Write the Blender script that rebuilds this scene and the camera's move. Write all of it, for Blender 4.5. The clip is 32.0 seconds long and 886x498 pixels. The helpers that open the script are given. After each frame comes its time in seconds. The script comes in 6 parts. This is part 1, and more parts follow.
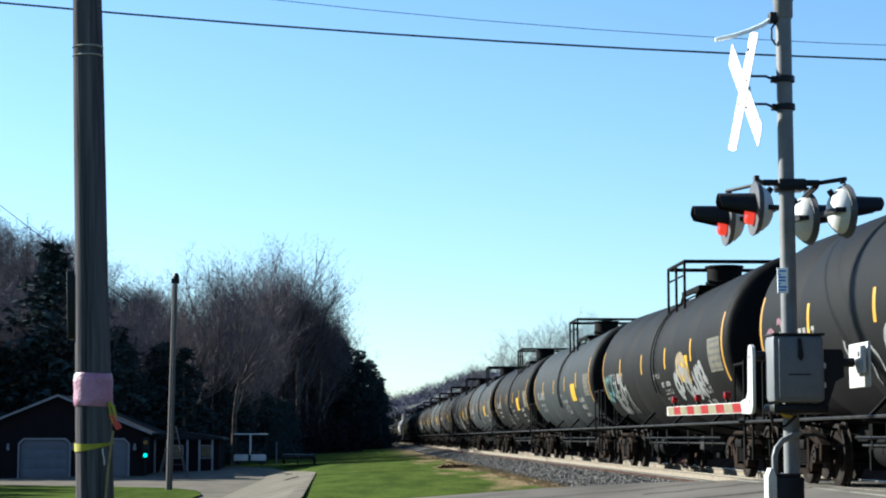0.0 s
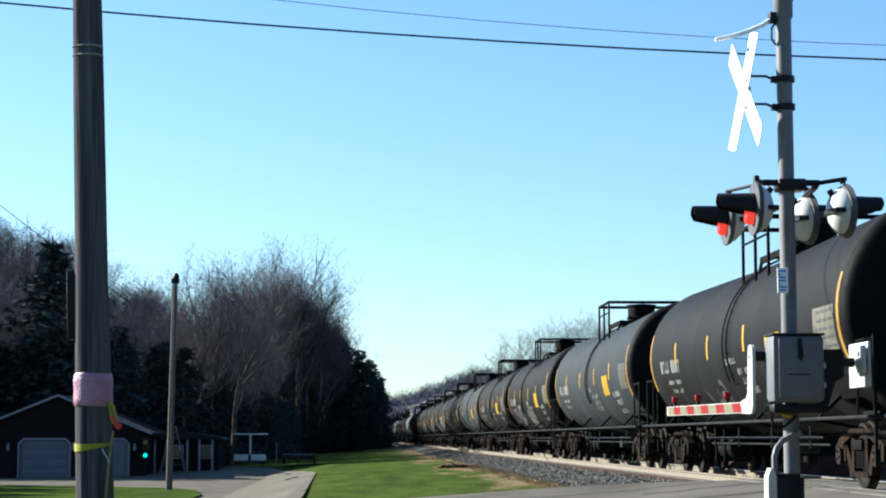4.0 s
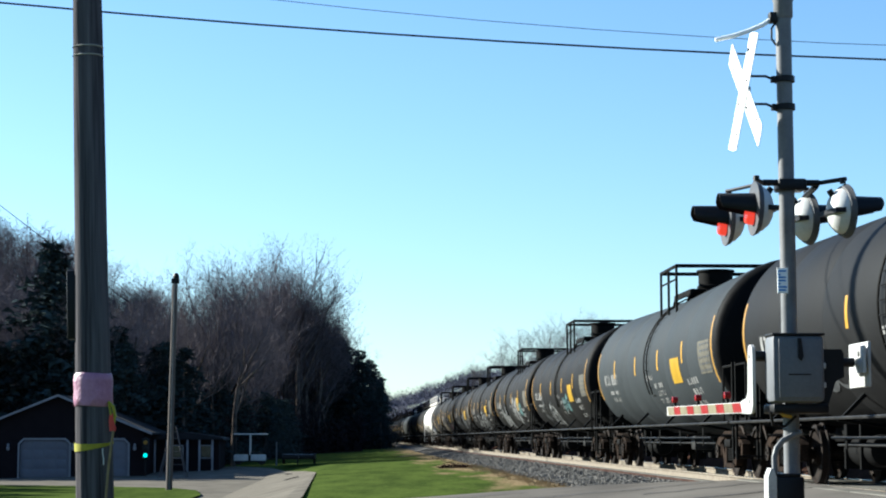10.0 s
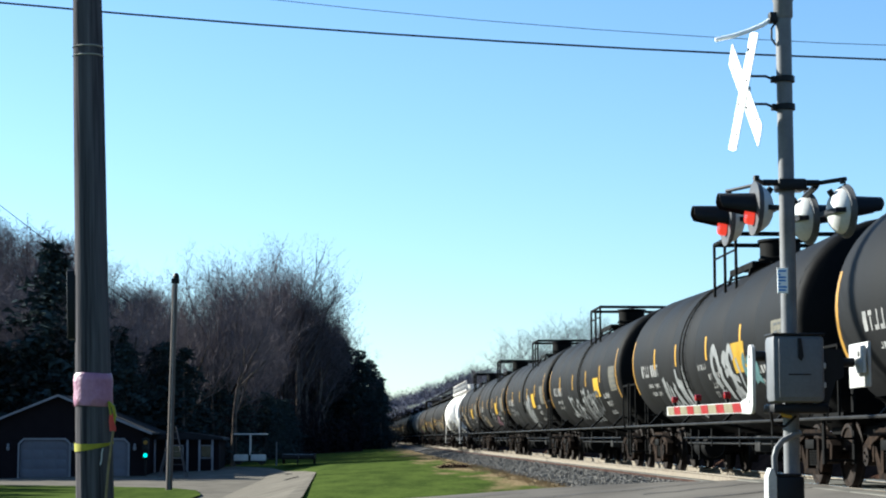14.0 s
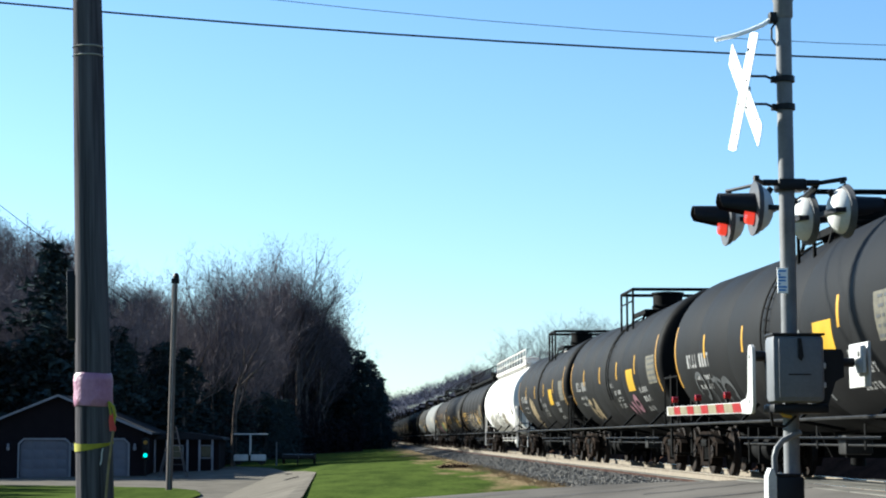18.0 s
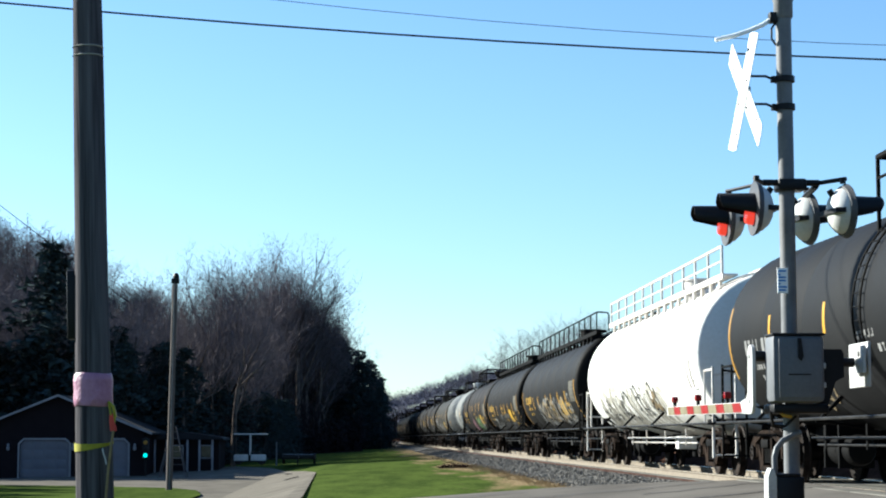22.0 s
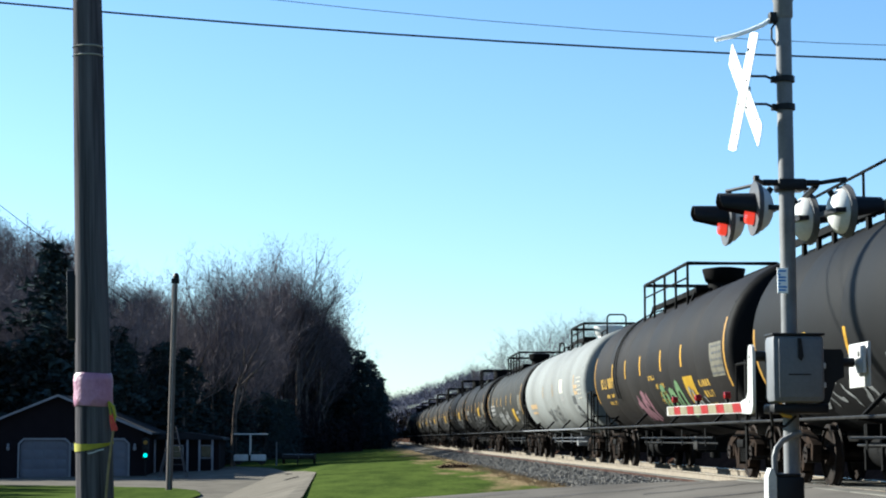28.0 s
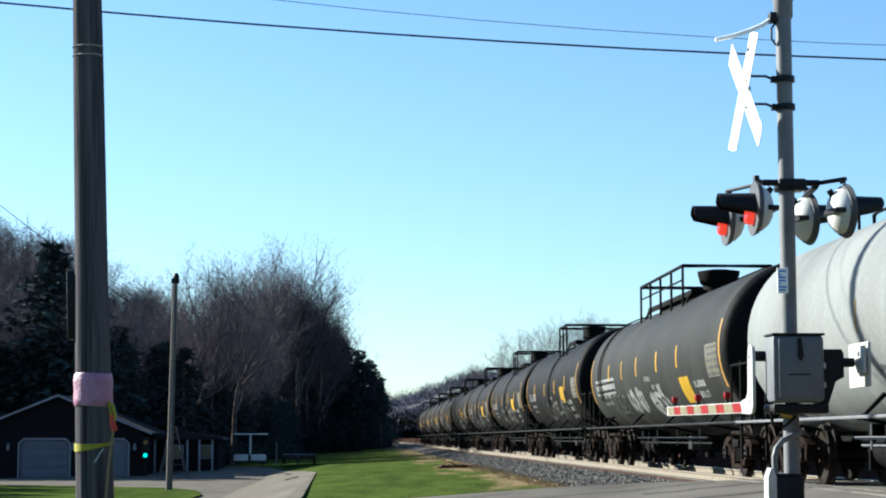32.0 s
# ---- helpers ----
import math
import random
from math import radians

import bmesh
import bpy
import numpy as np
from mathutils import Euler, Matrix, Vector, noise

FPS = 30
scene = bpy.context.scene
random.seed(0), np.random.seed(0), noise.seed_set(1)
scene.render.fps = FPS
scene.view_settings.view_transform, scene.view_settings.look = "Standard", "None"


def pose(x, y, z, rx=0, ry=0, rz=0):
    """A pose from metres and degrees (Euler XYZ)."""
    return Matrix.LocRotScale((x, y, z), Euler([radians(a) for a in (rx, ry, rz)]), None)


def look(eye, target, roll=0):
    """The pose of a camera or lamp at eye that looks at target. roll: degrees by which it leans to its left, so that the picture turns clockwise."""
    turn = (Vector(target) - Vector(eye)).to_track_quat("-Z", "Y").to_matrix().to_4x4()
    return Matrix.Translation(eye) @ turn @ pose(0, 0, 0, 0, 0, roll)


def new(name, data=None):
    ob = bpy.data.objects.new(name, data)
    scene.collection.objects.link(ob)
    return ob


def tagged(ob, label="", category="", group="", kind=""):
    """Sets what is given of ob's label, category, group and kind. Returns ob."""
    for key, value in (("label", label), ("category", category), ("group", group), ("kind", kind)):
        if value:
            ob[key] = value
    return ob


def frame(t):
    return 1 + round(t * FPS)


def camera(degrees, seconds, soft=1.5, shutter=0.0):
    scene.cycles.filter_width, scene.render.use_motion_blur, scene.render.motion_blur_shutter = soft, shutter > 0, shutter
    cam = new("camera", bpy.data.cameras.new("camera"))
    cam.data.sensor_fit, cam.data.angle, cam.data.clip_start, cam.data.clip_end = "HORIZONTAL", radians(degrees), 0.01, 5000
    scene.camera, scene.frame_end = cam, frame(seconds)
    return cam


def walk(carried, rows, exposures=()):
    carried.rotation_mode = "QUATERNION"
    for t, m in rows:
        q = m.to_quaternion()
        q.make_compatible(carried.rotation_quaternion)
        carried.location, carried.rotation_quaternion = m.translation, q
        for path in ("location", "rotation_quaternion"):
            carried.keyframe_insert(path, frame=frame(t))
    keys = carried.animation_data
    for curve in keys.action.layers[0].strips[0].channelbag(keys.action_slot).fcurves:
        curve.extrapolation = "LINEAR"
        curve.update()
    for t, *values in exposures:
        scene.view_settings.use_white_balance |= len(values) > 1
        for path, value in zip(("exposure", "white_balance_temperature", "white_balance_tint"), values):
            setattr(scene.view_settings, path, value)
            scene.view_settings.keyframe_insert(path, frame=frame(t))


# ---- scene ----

# camera on a tripod beside the crossing; x to the right, y along the track, rail tops at z = 0.155
EYE = 0.853
cam = camera(27.35, 32.0, soft=2.0)
THETA, PSI = 5.936, 2.687
AIM = (math.sin(radians(PSI)) * math.cos(radians(THETA)), math.cos(radians(PSI)) * math.cos(radians(THETA)), math.sin(radians(THETA)))
STAND = look((0, 0, EYE), (AIM[0], AIM[1], EYE + AIM[2]))
walk(cam, [(0.0, STAND), (32.0, STAND)], exposures=[(0.0, 1.86, 5290, 2), (22.6, 1.86, 5290, 2), (23.9, 1.74, 5160, 6), (25.2, 1.72, 5150, 6), (27.4, 1.86, 5290, 2), (32.0, 1.86, 5290, 2)])

# light: low spring sun from ahead and to the side
SUN_AZ, SUN_EL = -60.0, 24.0
world = bpy.data.worlds.new("sky")
scene.world = world
world.use_nodes = True
wn = world.node_tree
bg = wn.nodes["Background"]
sky = wn.nodes.new("ShaderNodeTexSky")
sky.sky_type, sky.sun_disc = "NISHITA", False
sky.sun_elevation, sky.sun_rotation = radians(SUN_EL), radians(SUN_AZ)
sky.air_density, sky.dust_density, sky.ozone_density = 1.0, 0.4, 2.6
wn.links.new(sky.outputs[0], bg.inputs[0])
bg.inputs[1].default_value = 0.05
sun = new("sun", bpy.data.lights.new("sun", "SUN"))
sun.data.energy, sun.data.angle, sun.data.color = 5.0, radians(0.5), (1.0, 0.85, 0.66)
toward = Vector((math.sin(radians(SUN_AZ)) * math.cos(radians(SUN_EL)), math.cos(radians(SUN_AZ)) * math.cos(radians(SUN_EL)), math.sin(radians(SUN_EL))))
sun.matrix_world = look((-20, 20, 30), Vector((-20, 20, 30)) - toward)


# ---- materials ----
def mat(name, c1, c2=None, rough=0.6, metal=0.0, scale=3.0, fine=40.0, bump=0.0, streak=False, vary=0.0, emit=None, spec=0.18, stretch=None):
    """Two scales of noise between two colours, with grain, relief and a change of shade from object to object."""
    m = bpy.data.materials.new(name)
    m.use_nodes = True
    nt = m.node_tree
    bsdf = nt.nodes["Principled BSDF"]
    c2 = c2 or tuple(x * 0.7 for x in c1)
    tc = nt.nodes.new("ShaderNodeTexCoord")
    mp = nt.nodes.new("ShaderNodeMapping")
    nt.links.new(tc.outputs["Object"], mp.inputs[0])
    if stretch:
        mp.inputs["Scale"].default_value = stretch
    elif streak:
        mp.inputs["Scale"].default_value = (1, 1, 0.12)
    big = nt.nodes.new("ShaderNodeTexNoise")
    big.inputs["Scale"].default_value, big.inputs["Detail"].default_value = scale, 5
    nt.links.new(mp.outputs[0], big.inputs["Vector"])
    small = nt.nodes.new("ShaderNodeTexNoise")
    small.inputs["Scale"].default_value, small.inputs["Detail"].default_value = fine, 3
    nt.links.new(mp.outputs[0] if stretch else tc.outputs["Object"], small.inputs["Vector"])
    mix = nt.nodes.new("ShaderNodeMix")
    mix.data_type = "FLOAT"
    mix.inputs[0].default_value = 0.35
    nt.links.new(big.outputs[0], mix.inputs[2])
    nt.links.new(small.outputs[0], mix.inputs[3])
    ramp = nt.nodes.new("ShaderNodeValToRGB")
    ramp.color_ramp.elements[0].position, ramp.color_ramp.elements[1].position = 0.36, 0.64
    ramp.color_ramp.elements[0].color, ramp.color_ramp.elements[1].color = (*c2, 1), (*c1, 1)
    nt.links.new(mix.outputs[0], ramp.inputs[0])
    col = ramp.outputs[0]
    if vary:
        info = nt.nodes.new("ShaderNodeObjectInfo")
        hsv = nt.nodes.new("ShaderNodeHueSaturation")
        mr = nt.nodes.new("ShaderNodeMapRange")
        mr.inputs[3].default_value, mr.inputs[4].default_value = 1 - vary, 1 + vary
        nt.links.new(info.outputs["Random"], mr.inputs[0])
        nt.links.new(mr.outputs[0], hsv.inputs["Value"])
        nt.links.new(col, hsv.inputs["Color"])
        col = hsv.outputs[0]
    nt.links.new(col, bsdf.inputs["Base Color"])
    rr = nt.nodes.new("ShaderNodeMapRange")
    rr.inputs[3].default_value, rr.inputs[4].default_value = max(0.02, rough - 0.1), min(1, rough + 0.12)
    nt.links.new(big.outputs[0], rr.inputs[0])
    nt.links.new(rr.outputs[0], bsdf.inputs["Roughness"])
    bsdf.inputs["Metallic"].default_value = metal
    bsdf.inputs["Specular IOR Level"].default_value = spec
    if bump:
        b = nt.nodes.new("ShaderNodeBump")
        b.inputs["Strength"].default_value, b.inputs["Distance"].default_value = min(1, bump * 20), 0.02
        nt.links.new(mix.outputs[0], b.inputs["Height"])
        nt.links.new(b.outputs[0], bsdf.inputs["Normal"])
    if emit:
        bsdf.inputs["Emission Color"].default_value = (*emit[:3], 1)
        bsdf.inputs["Emission Strength"].default_value = emit[3]
    return m


def mixed(name, a, b, scale, lo=0.45, hi=0.6, rough=0.9, bump=0.03, fine=30, axis=None):
    """Two colour pairs in large uneven patches, for ground; axis (lo, hi) shifts the patches across x."""
    m = mat(name, a[0], a[1], rough=rough, scale=1.2, fine=fine, bump=bump, spec=0.0, stretch=(1, 0.2, 1))
    nt = m.node_tree
    bsdf = nt.nodes["Principled BSDF"]
    first = bsdf.inputs["Base Color"].links[0].from_socket
    geo = nt.nodes.new("ShaderNodeTexCoord")
    n = nt.nodes.new("ShaderNodeTexNoise")
    n.inputs["Scale"].default_value, n.inputs["Detail"].default_value = scale, 6
    nt.links.new(geo.outputs["Object"], n.inputs["Vector"])
    val = n.outputs[0]
    if axis:
        sep = nt.nodes.new("ShaderNodeSeparateXYZ")
        nt.links.new(geo.outputs["Object"], sep.inputs[0])
        ax = nt.nodes.new("ShaderNodeMapRange")
        ax.inputs[1].default_value, ax.inputs[2].default_value = axis
        ax.inputs[3].default_value, ax.inputs[4].default_value = -0.3, 0.3
        nt.links.new(sep.outputs[0], ax.inputs[0])
        add = nt.nodes.new("ShaderNodeMath")
        nt.links.new(val, add.inputs[0])
        nt.links.new(ax.outputs[0], add.inputs[1])
        val = add.outputs[0]
    r = nt.nodes.new("ShaderNodeMapRange")
    r.inputs[1].default_value, r.inputs[2].default_value = lo, hi
    nt.links.new(val, r.inputs[0])
    n2 = nt.nodes.new("ShaderNodeTexNoise")
    n2.inputs["Scale"].default_value, n2.inputs["Detail"].default_value = fine, 4
    long = nt.nodes.new("ShaderNodeMapping")
    long.inputs["Scale"].default_value = (1, 0.2, 1)
    nt.links.new(geo.outputs["Object"], long.inputs[0])
    nt.links.new(long.outputs[0], n2.inputs["Vector"])
    nt.links.new(long.outputs[0], n.inputs["Vector"])
    cr = nt.nodes.new("ShaderNodeValToRGB")
    cr.color_ramp.elements[0].position, cr.color_ramp.elements[1].position = 0.35, 0.65
    cr.color_ramp.elements[0].color, cr.color_ramp.elements[1].color = (*b[1], 1), (*b[0], 1)
    nt.links.new(n2.outputs[0], cr.inputs[0])
    mx = nt.nodes.new("ShaderNodeMix")
    mx.data_type = "RGBA"
    nt.links.new(r.outputs[0], mx.inputs[0])
    nt.links.new(first, mx.inputs[6])
    nt.links.new(cr.outputs[0], mx.inputs[7])
    nt.links.new(mx.outputs[2], bsdf.inputs["Base Color"])
    return m


M = {}
M["grass"] = mixed("grass", ((0.062, 0.084, 0.019), (0.032, 0.047, 0.012)), ((0.208, 0.156, 0.088), (0.12, 0.088, 0.048)), 0.8, 0.5, 0.66, axis=(1.15, 5.3), bump=0.05, fine=9)
M["asphalt"] = mat("asphalt", (0.132, 0.1216, 0.1088), (0.092, 0.084, 0.076), rough=0.85, scale=0.5, fine=60, bump=0.02, spec=0.0)
M["tar"] = mat("crack_tar", (0.03, 0.029, 0.028), (0.02, 0.019, 0.019), rough=0.6, scale=5, fine=40)
M["ballast"] = mat("ballast", (0.14, 0.134, 0.126), (0.066, 0.063, 0.06), rough=0.9, scale=2.5, fine=14, bump=0.05, spec=0.0)
M["stone"] = mat("stone", (0.158, 0.15, 0.138), (0.072, 0.069, 0.065), rough=0.9, scale=4, fine=30, bump=0.02, spec=0.0)
M["darkbrown"] = mat("dark_brown", (0.062, 0.037, 0.029), (0.035, 0.022, 0.019), rough=0.9, scale=3, fine=30, spec=0.0)
M["tie"] = mat("tie", (0.104, 0.092, 0.072), (0.056, 0.048, 0.04), rough=0.9, scale=3, fine=25, bump=0.04, vary=0.25, spec=0.0)
M["rail"] = mat("rail_steel", (0.216, 0.192, 0.148), (0.12, 0.092, 0.068), rough=0.7, metal=0.3, scale=8, fine=60)
M["polished"] = mat("polished_rail", (0.44, 0.44, 0.448), (0.32, 0.32, 0.336), rough=0.25, metal=1.0, spec=0.5)
M["concrete"] = mat("concrete", (0.15, 0.143, 0.126), (0.082, 0.078, 0.07), rough=0.9, scale=1.5, fine=40, bump=0.02, spec=0.0)
M["black"] = mat("tank_black", (0.0092, 0.0091, 0.0092), (0.0054, 0.0054, 0.0057), rough=0.62, scale=1.1, fine=22, streak=True, vary=0.22, bump=0.004, spec=0.06)
M["bluegrey"] = mat("tank_bluegrey", (0.0288, 0.0328, 0.0352), (0.0216, 0.0248, 0.0272), rough=0.62, scale=1.1, fine=22, streak=True, vary=0.1, bump=0.004, spec=0.06)
M["greygreen"] = mat("tank_greygreen", (0.03, 0.0302, 0.0275), (0.018, 0.0182, 0.0165), rough=0.62, scale=1.0, fine=22, streak=True, vary=0.05, bump=0.004, spec=0.06)
M["brownblack"] = mat("tank_brownblack", (0.016, 0.014, 0.0128), (0.0088, 0.00784, 0.00752), rough=0.62, scale=0.9, fine=18, streak=True, vary=0.05, bump=0.004, spec=0.06)
M["lightgrey"] = mat("tank_lightgrey", (0.18, 0.1872, 0.1824), (0.12, 0.1224, 0.1168), rough=0.62, scale=0.8, fine=18, streak=True, vary=0.03, bump=0.004, spec=0.06)
M["white"] = mat("tank_white", (0.64, 0.632, 0.608), (0.544, 0.528, 0.488), rough=0.62, scale=0.8, fine=16, streak=True, bump=0.003, spec=0.06)
M["steel"] = mat("underframe_black", (0.0064, 0.00616, 0.006), (0.0032, 0.00312, 0.00312), rough=0.7, scale=5, fine=40, vary=0.2, bump=0.01, spec=0.04)
M["truck"] = mat("rusty_cast_steel", (0.024, 0.016, 0.0115), (0.003, 0.0026, 0.0024), rough=0.85, scale=7, fine=40, vary=0.35, bump=0.02, spec=0.03)
M["wheel"] = mat("wheel_steel", (0.02, 0.0135, 0.01), (0.005, 0.0042, 0.0038), rough=0.7, metal=0.2, scale=6, fine=40, vary=0.2, spec=0.08)
M["pipe"] = mat("handrail_grey", (0.024, 0.0232, 0.0224), (0.0072, 0.00704, 0.0068), rough=0.55, scale=2.5, fine=30, spec=0.1)
M["whitesteel"] = mat("white_steel", (0.6, 0.584, 0.552), (0.4, 0.352, 0.304), rough=0.5, scale=3, fine=30)
M["yellow"] = mat("yellow_reflective", (0.4, 0.226, 0.02), (0.3, 0.166, 0.015), rough=0.4, scale=4, fine=40, vary=0.1)
M["orange"] = mat("orange_reflective", (0.32, 0.178, 0.026), (0.22, 0.118, 0.018), rough=0.45, scale=4, fine=40, vary=0.1)
M["placard"] = mat("yellow_placard", (0.344, 0.216, 0.0112), (0.272, 0.16, 0.0096), rough=0.45, scale=3, fine=30, vary=0.15)
M["stencil"] = mat("grey_stencil", (0.104, 0.0952, 0.0704), (0.048, 0.044, 0.0336), rough=0.6, scale=5, fine=30, vary=0.15)
M["lettering"] = mat("white_lettering", (0.2, 0.196, 0.188), (0.128, 0.1256, 0.1216), rough=0.6, scale=5, fine=30, vary=0.15)
M["letteryellow"] = mat("yellow_lettering", (0.32, 0.2, 0.02), (0.224, 0.136, 0.016), rough=0.6, scale=5, fine=30)
M["tag_white"] = mat("tag_white", (0.192, 0.1944, 0.192), (0.08, 0.0824, 0.0824), rough=0.6, scale=4, fine=20)
M["tag_grey"] = mat("tag_grey", (0.06, 0.0624, 0.064), (0.028, 0.0296, 0.0312), rough=0.6, scale=4, fine=20)
M["tag_tan"] = mat("tag_tan", (0.2, 0.152, 0.084), (0.112, 0.088, 0.052), rough=0.6, scale=4, fine=20)
M["tag_teal"] = mat("tag_teal", (0.064, 0.12, 0.12), (0.032, 0.068, 0.072), rough=0.6, scale=4, fine=20)
M["tag_green"] = mat("tag_green", (0.104, 0.176, 0.08), (0.048, 0.088, 0.04), rough=0.6, scale=4, fine=20)
M["tag_pink"] = mat("tag_pink", (0.16, 0.08, 0.1), (0.088, 0.04, 0.052), rough=0.6, scale=4, fine=20)
M["galv"] = mat("galvanised_steel", (0.155, 0.155, 0.16), (0.115, 0.116, 0.12), rough=0.5, scale=6, fine=50, spec=0.15)
M["signwhite"] = mat("sign_white", (0.85, 0.85, 0.84), (0.78, 0.78, 0.77), rough=0.4, scale=5, fine=40)
M["signblack"] = mat("signal_black", (0.008, 0.008, 0.0096), (0.0048, 0.0048, 0.006), rough=0.45, scale=6, fine=40)
M["signred"] = mat("reflective_red", (0.216, 0.0112, 0.0104), (0.152, 0.008, 0.0072), rough=0.4, scale=6, fine=40)
M["lampred"] = mat("red_lens", (0.6, 0.035, 0.02), (0.5, 0.03, 0.02), rough=0.2, emit=(1.0, 0.06, 0.03, 0.23), spec=0.5)
M["gatelamp"] = mat("gate_lamp_red", (0.24, 0.0096, 0.0112), (0.16, 0.0064, 0.008), rough=0.25)
M["signblue"] = mat("sign_blue", (0.064, 0.224, 0.56), (0.048, 0.176, 0.48), rough=0.4)
M["boxgrey"] = mat("gate_box_grey", (0.13, 0.134, 0.145), (0.1, 0.103, 0.112), rough=0.5, scale=3, fine=30, spec=0.15)
M["pole"] = mat("weathered_pole", (0.105, 0.097, 0.102), (0.026, 0.024, 0.028), rough=0.9, scale=12, fine=55, stretch=(1, 1, 0.03), bump=0.06, spec=0.02)
M["polesmall"] = mat("lamp_pole_wood", (0.115, 0.097, 0.086), (0.05, 0.042, 0.038), rough=0.85, scale=9, fine=60, stretch=(1, 1, 0.08), bump=0.03)
M["pinkwrap"] = mat("pink_wrap", (0.368, 0.176, 0.264), (0.272, 0.12, 0.192), rough=0.45, scale=8, fine=34, bump=0.05, spec=0.4)
M["yellowtape"] = mat("yellow_tape", (0.32, 0.296, 0.024), (0.224, 0.2, 0.016), rough=0.5, scale=8, fine=30)
M["redtape"] = mat("red_tape", (0.52, 0.072, 0.048), (0.4, 0.048, 0.04), rough=0.5, scale=8, fine=30)
M["wire"] = mat("wire", (0.016, 0.016, 0.02), (0.012, 0.012, 0.016), rough=0.6)
M["siding"] = mat("brown_siding", (0.015, 0.0118, 0.0135), (0.011, 0.009, 0.0105), rough=0.85, scale=2, fine=20, spec=0.03)
M["shingle"] = mat("dark_shingles", (0.02, 0.019, 0.021), (0.012, 0.0115, 0.013), rough=0.9, scale=3, fine=25, bump=0.03)
M["doorgrey"] = mat("garage_door", (0.15, 0.145, 0.165), (0.125, 0.12, 0.14), rough=0.6, scale=1, fine=20)
M["trim"] = mat("white_trim", (0.24, 0.23, 0.245), (0.19, 0.18, 0.19), rough=0.5)
M["greenlamp"] = mat("green_lens", (0.05, 0.5, 0.4), (0.05, 0.45, 0.35), rough=0.2, emit=(0.1, 1.0, 0.75, 0.36), spec=0.5)
M["glass"] = mat("window_glass", (0.024, 0.028, 0.032), (0.016, 0.02, 0.024), rough=0.08, spec=0.5)
M["bark"] = mat("bark", (0.1, 0.08, 0.068), (0.035, 0.029, 0.027), rough=0.95, scale=2, fine=10, vary=0.35, spec=0.0)
M["twig"] = mat("twigs", (0.15, 0.127, 0.13), (0.076, 0.066, 0.073), rough=0.95, scale=2, fine=10, vary=0.3, spec=0.0)
M["needle"] = mat("needles", (0.045, 0.058, 0.055), (0.024, 0.032, 0.035), rough=0.9, scale=2, fine=10, vary=0.25, spec=0.0)
# forest floor colour, which also serves as painted shade on the far thicket
M["litter_and_shade"] = mat("floor_and_shade", (0.02, 0.016, 0.0128), (0.0104, 0.0084, 0.0072), rough=0.95, scale=0.2, fine=3, bump=0.05, spec=0.0)
M["brush"] = mat("dry_brush", (0.06, 0.0336, 0.024), (0.024, 0.0144, 0.0104), rough=0.95, scale=1, fine=10, spec=0.0)
# far woods: distance haze is put into this bluish tint
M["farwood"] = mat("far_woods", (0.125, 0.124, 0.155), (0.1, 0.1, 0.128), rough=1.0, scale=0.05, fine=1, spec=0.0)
M["rubber"] = mat("rubber", (0.024, 0.024, 0.024), (0.016, 0.016, 0.016), rough=0.8)
M["silver"] = mat("silver_paint", (0.5, 0.5, 0.48), (0.4, 0.4, 0.39), rough=0.5, scale=6, fine=40, spec=0.4)
M["underbrush"] = mat("dark_brush", (0.032, 0.0264, 0.0272), (0.0128, 0.0112, 0.0128), rough=1.0, scale=1, fine=6, spec=0.0)
M["cream"] = mat("tan_reflective_white", (0.152, 0.132, 0.076), (0.112, 0.096, 0.056), rough=0.6, scale=6, fine=40)
M["whitepost"] = mat("white_painted_post", (0.66, 0.63, 0.6), (0.5, 0.47, 0.44), rough=0.6, scale=4, fine=30)
M["drygrass"] = mat("dry_grass_blades", (0.4, 0.304, 0.16), (0.24, 0.176, 0.096), rough=0.9, scale=0.7, fine=6, spec=0.0)
M["discblack"] = mat("disc_faded_enamel", (0.075, 0.075, 0.08), (0.05, 0.05, 0.055), rough=0.5, scale=6, fine=40, spec=0.2)
# tank heads: darker than the side paint, end shade put into the colour
M["headshade"] = mat("tank_end_shade", (0.00496, 0.00488, 0.00512), (0.0032, 0.0032, 0.00344), rough=0.6, scale=2, fine=20, vary=0.2, spec=0.04)
M["drive"] = mat("driveway_asphalt", (0.16, 0.144, 0.12), (0.096, 0.0864, 0.072), rough=0.9, scale=0.9, fine=9, bump=0.02, spec=0.0)
M["gatewhite"] = mat("weathered_white_steel", (0.416, 0.416, 0.408), (0.304, 0.296, 0.284), rough=0.5, scale=7, fine=40, spec=0.4)
M["ladderwood"] = mat("weathered_ladder_wood", (0.1, 0.092, 0.092), (0.06, 0.055, 0.055), rough=0.8, scale=6, fine=40)
M["strawtape"] = mat("faded_tape", (0.24, 0.188, 0.096), (0.16, 0.12, 0.06), rough=0.7, scale=9, fine=40)
M["tag_ochre"] = mat("tag_ochre", (0.3, 0.2, 0.09), (0.2, 0.15, 0.09), rough=0.6, scale=6, fine=20)
M["tag_pale"] = mat("tag_pale", (0.4, 0.384, 0.336), (0.24, 0.224, 0.184), rough=0.6, scale=4, fine=20)


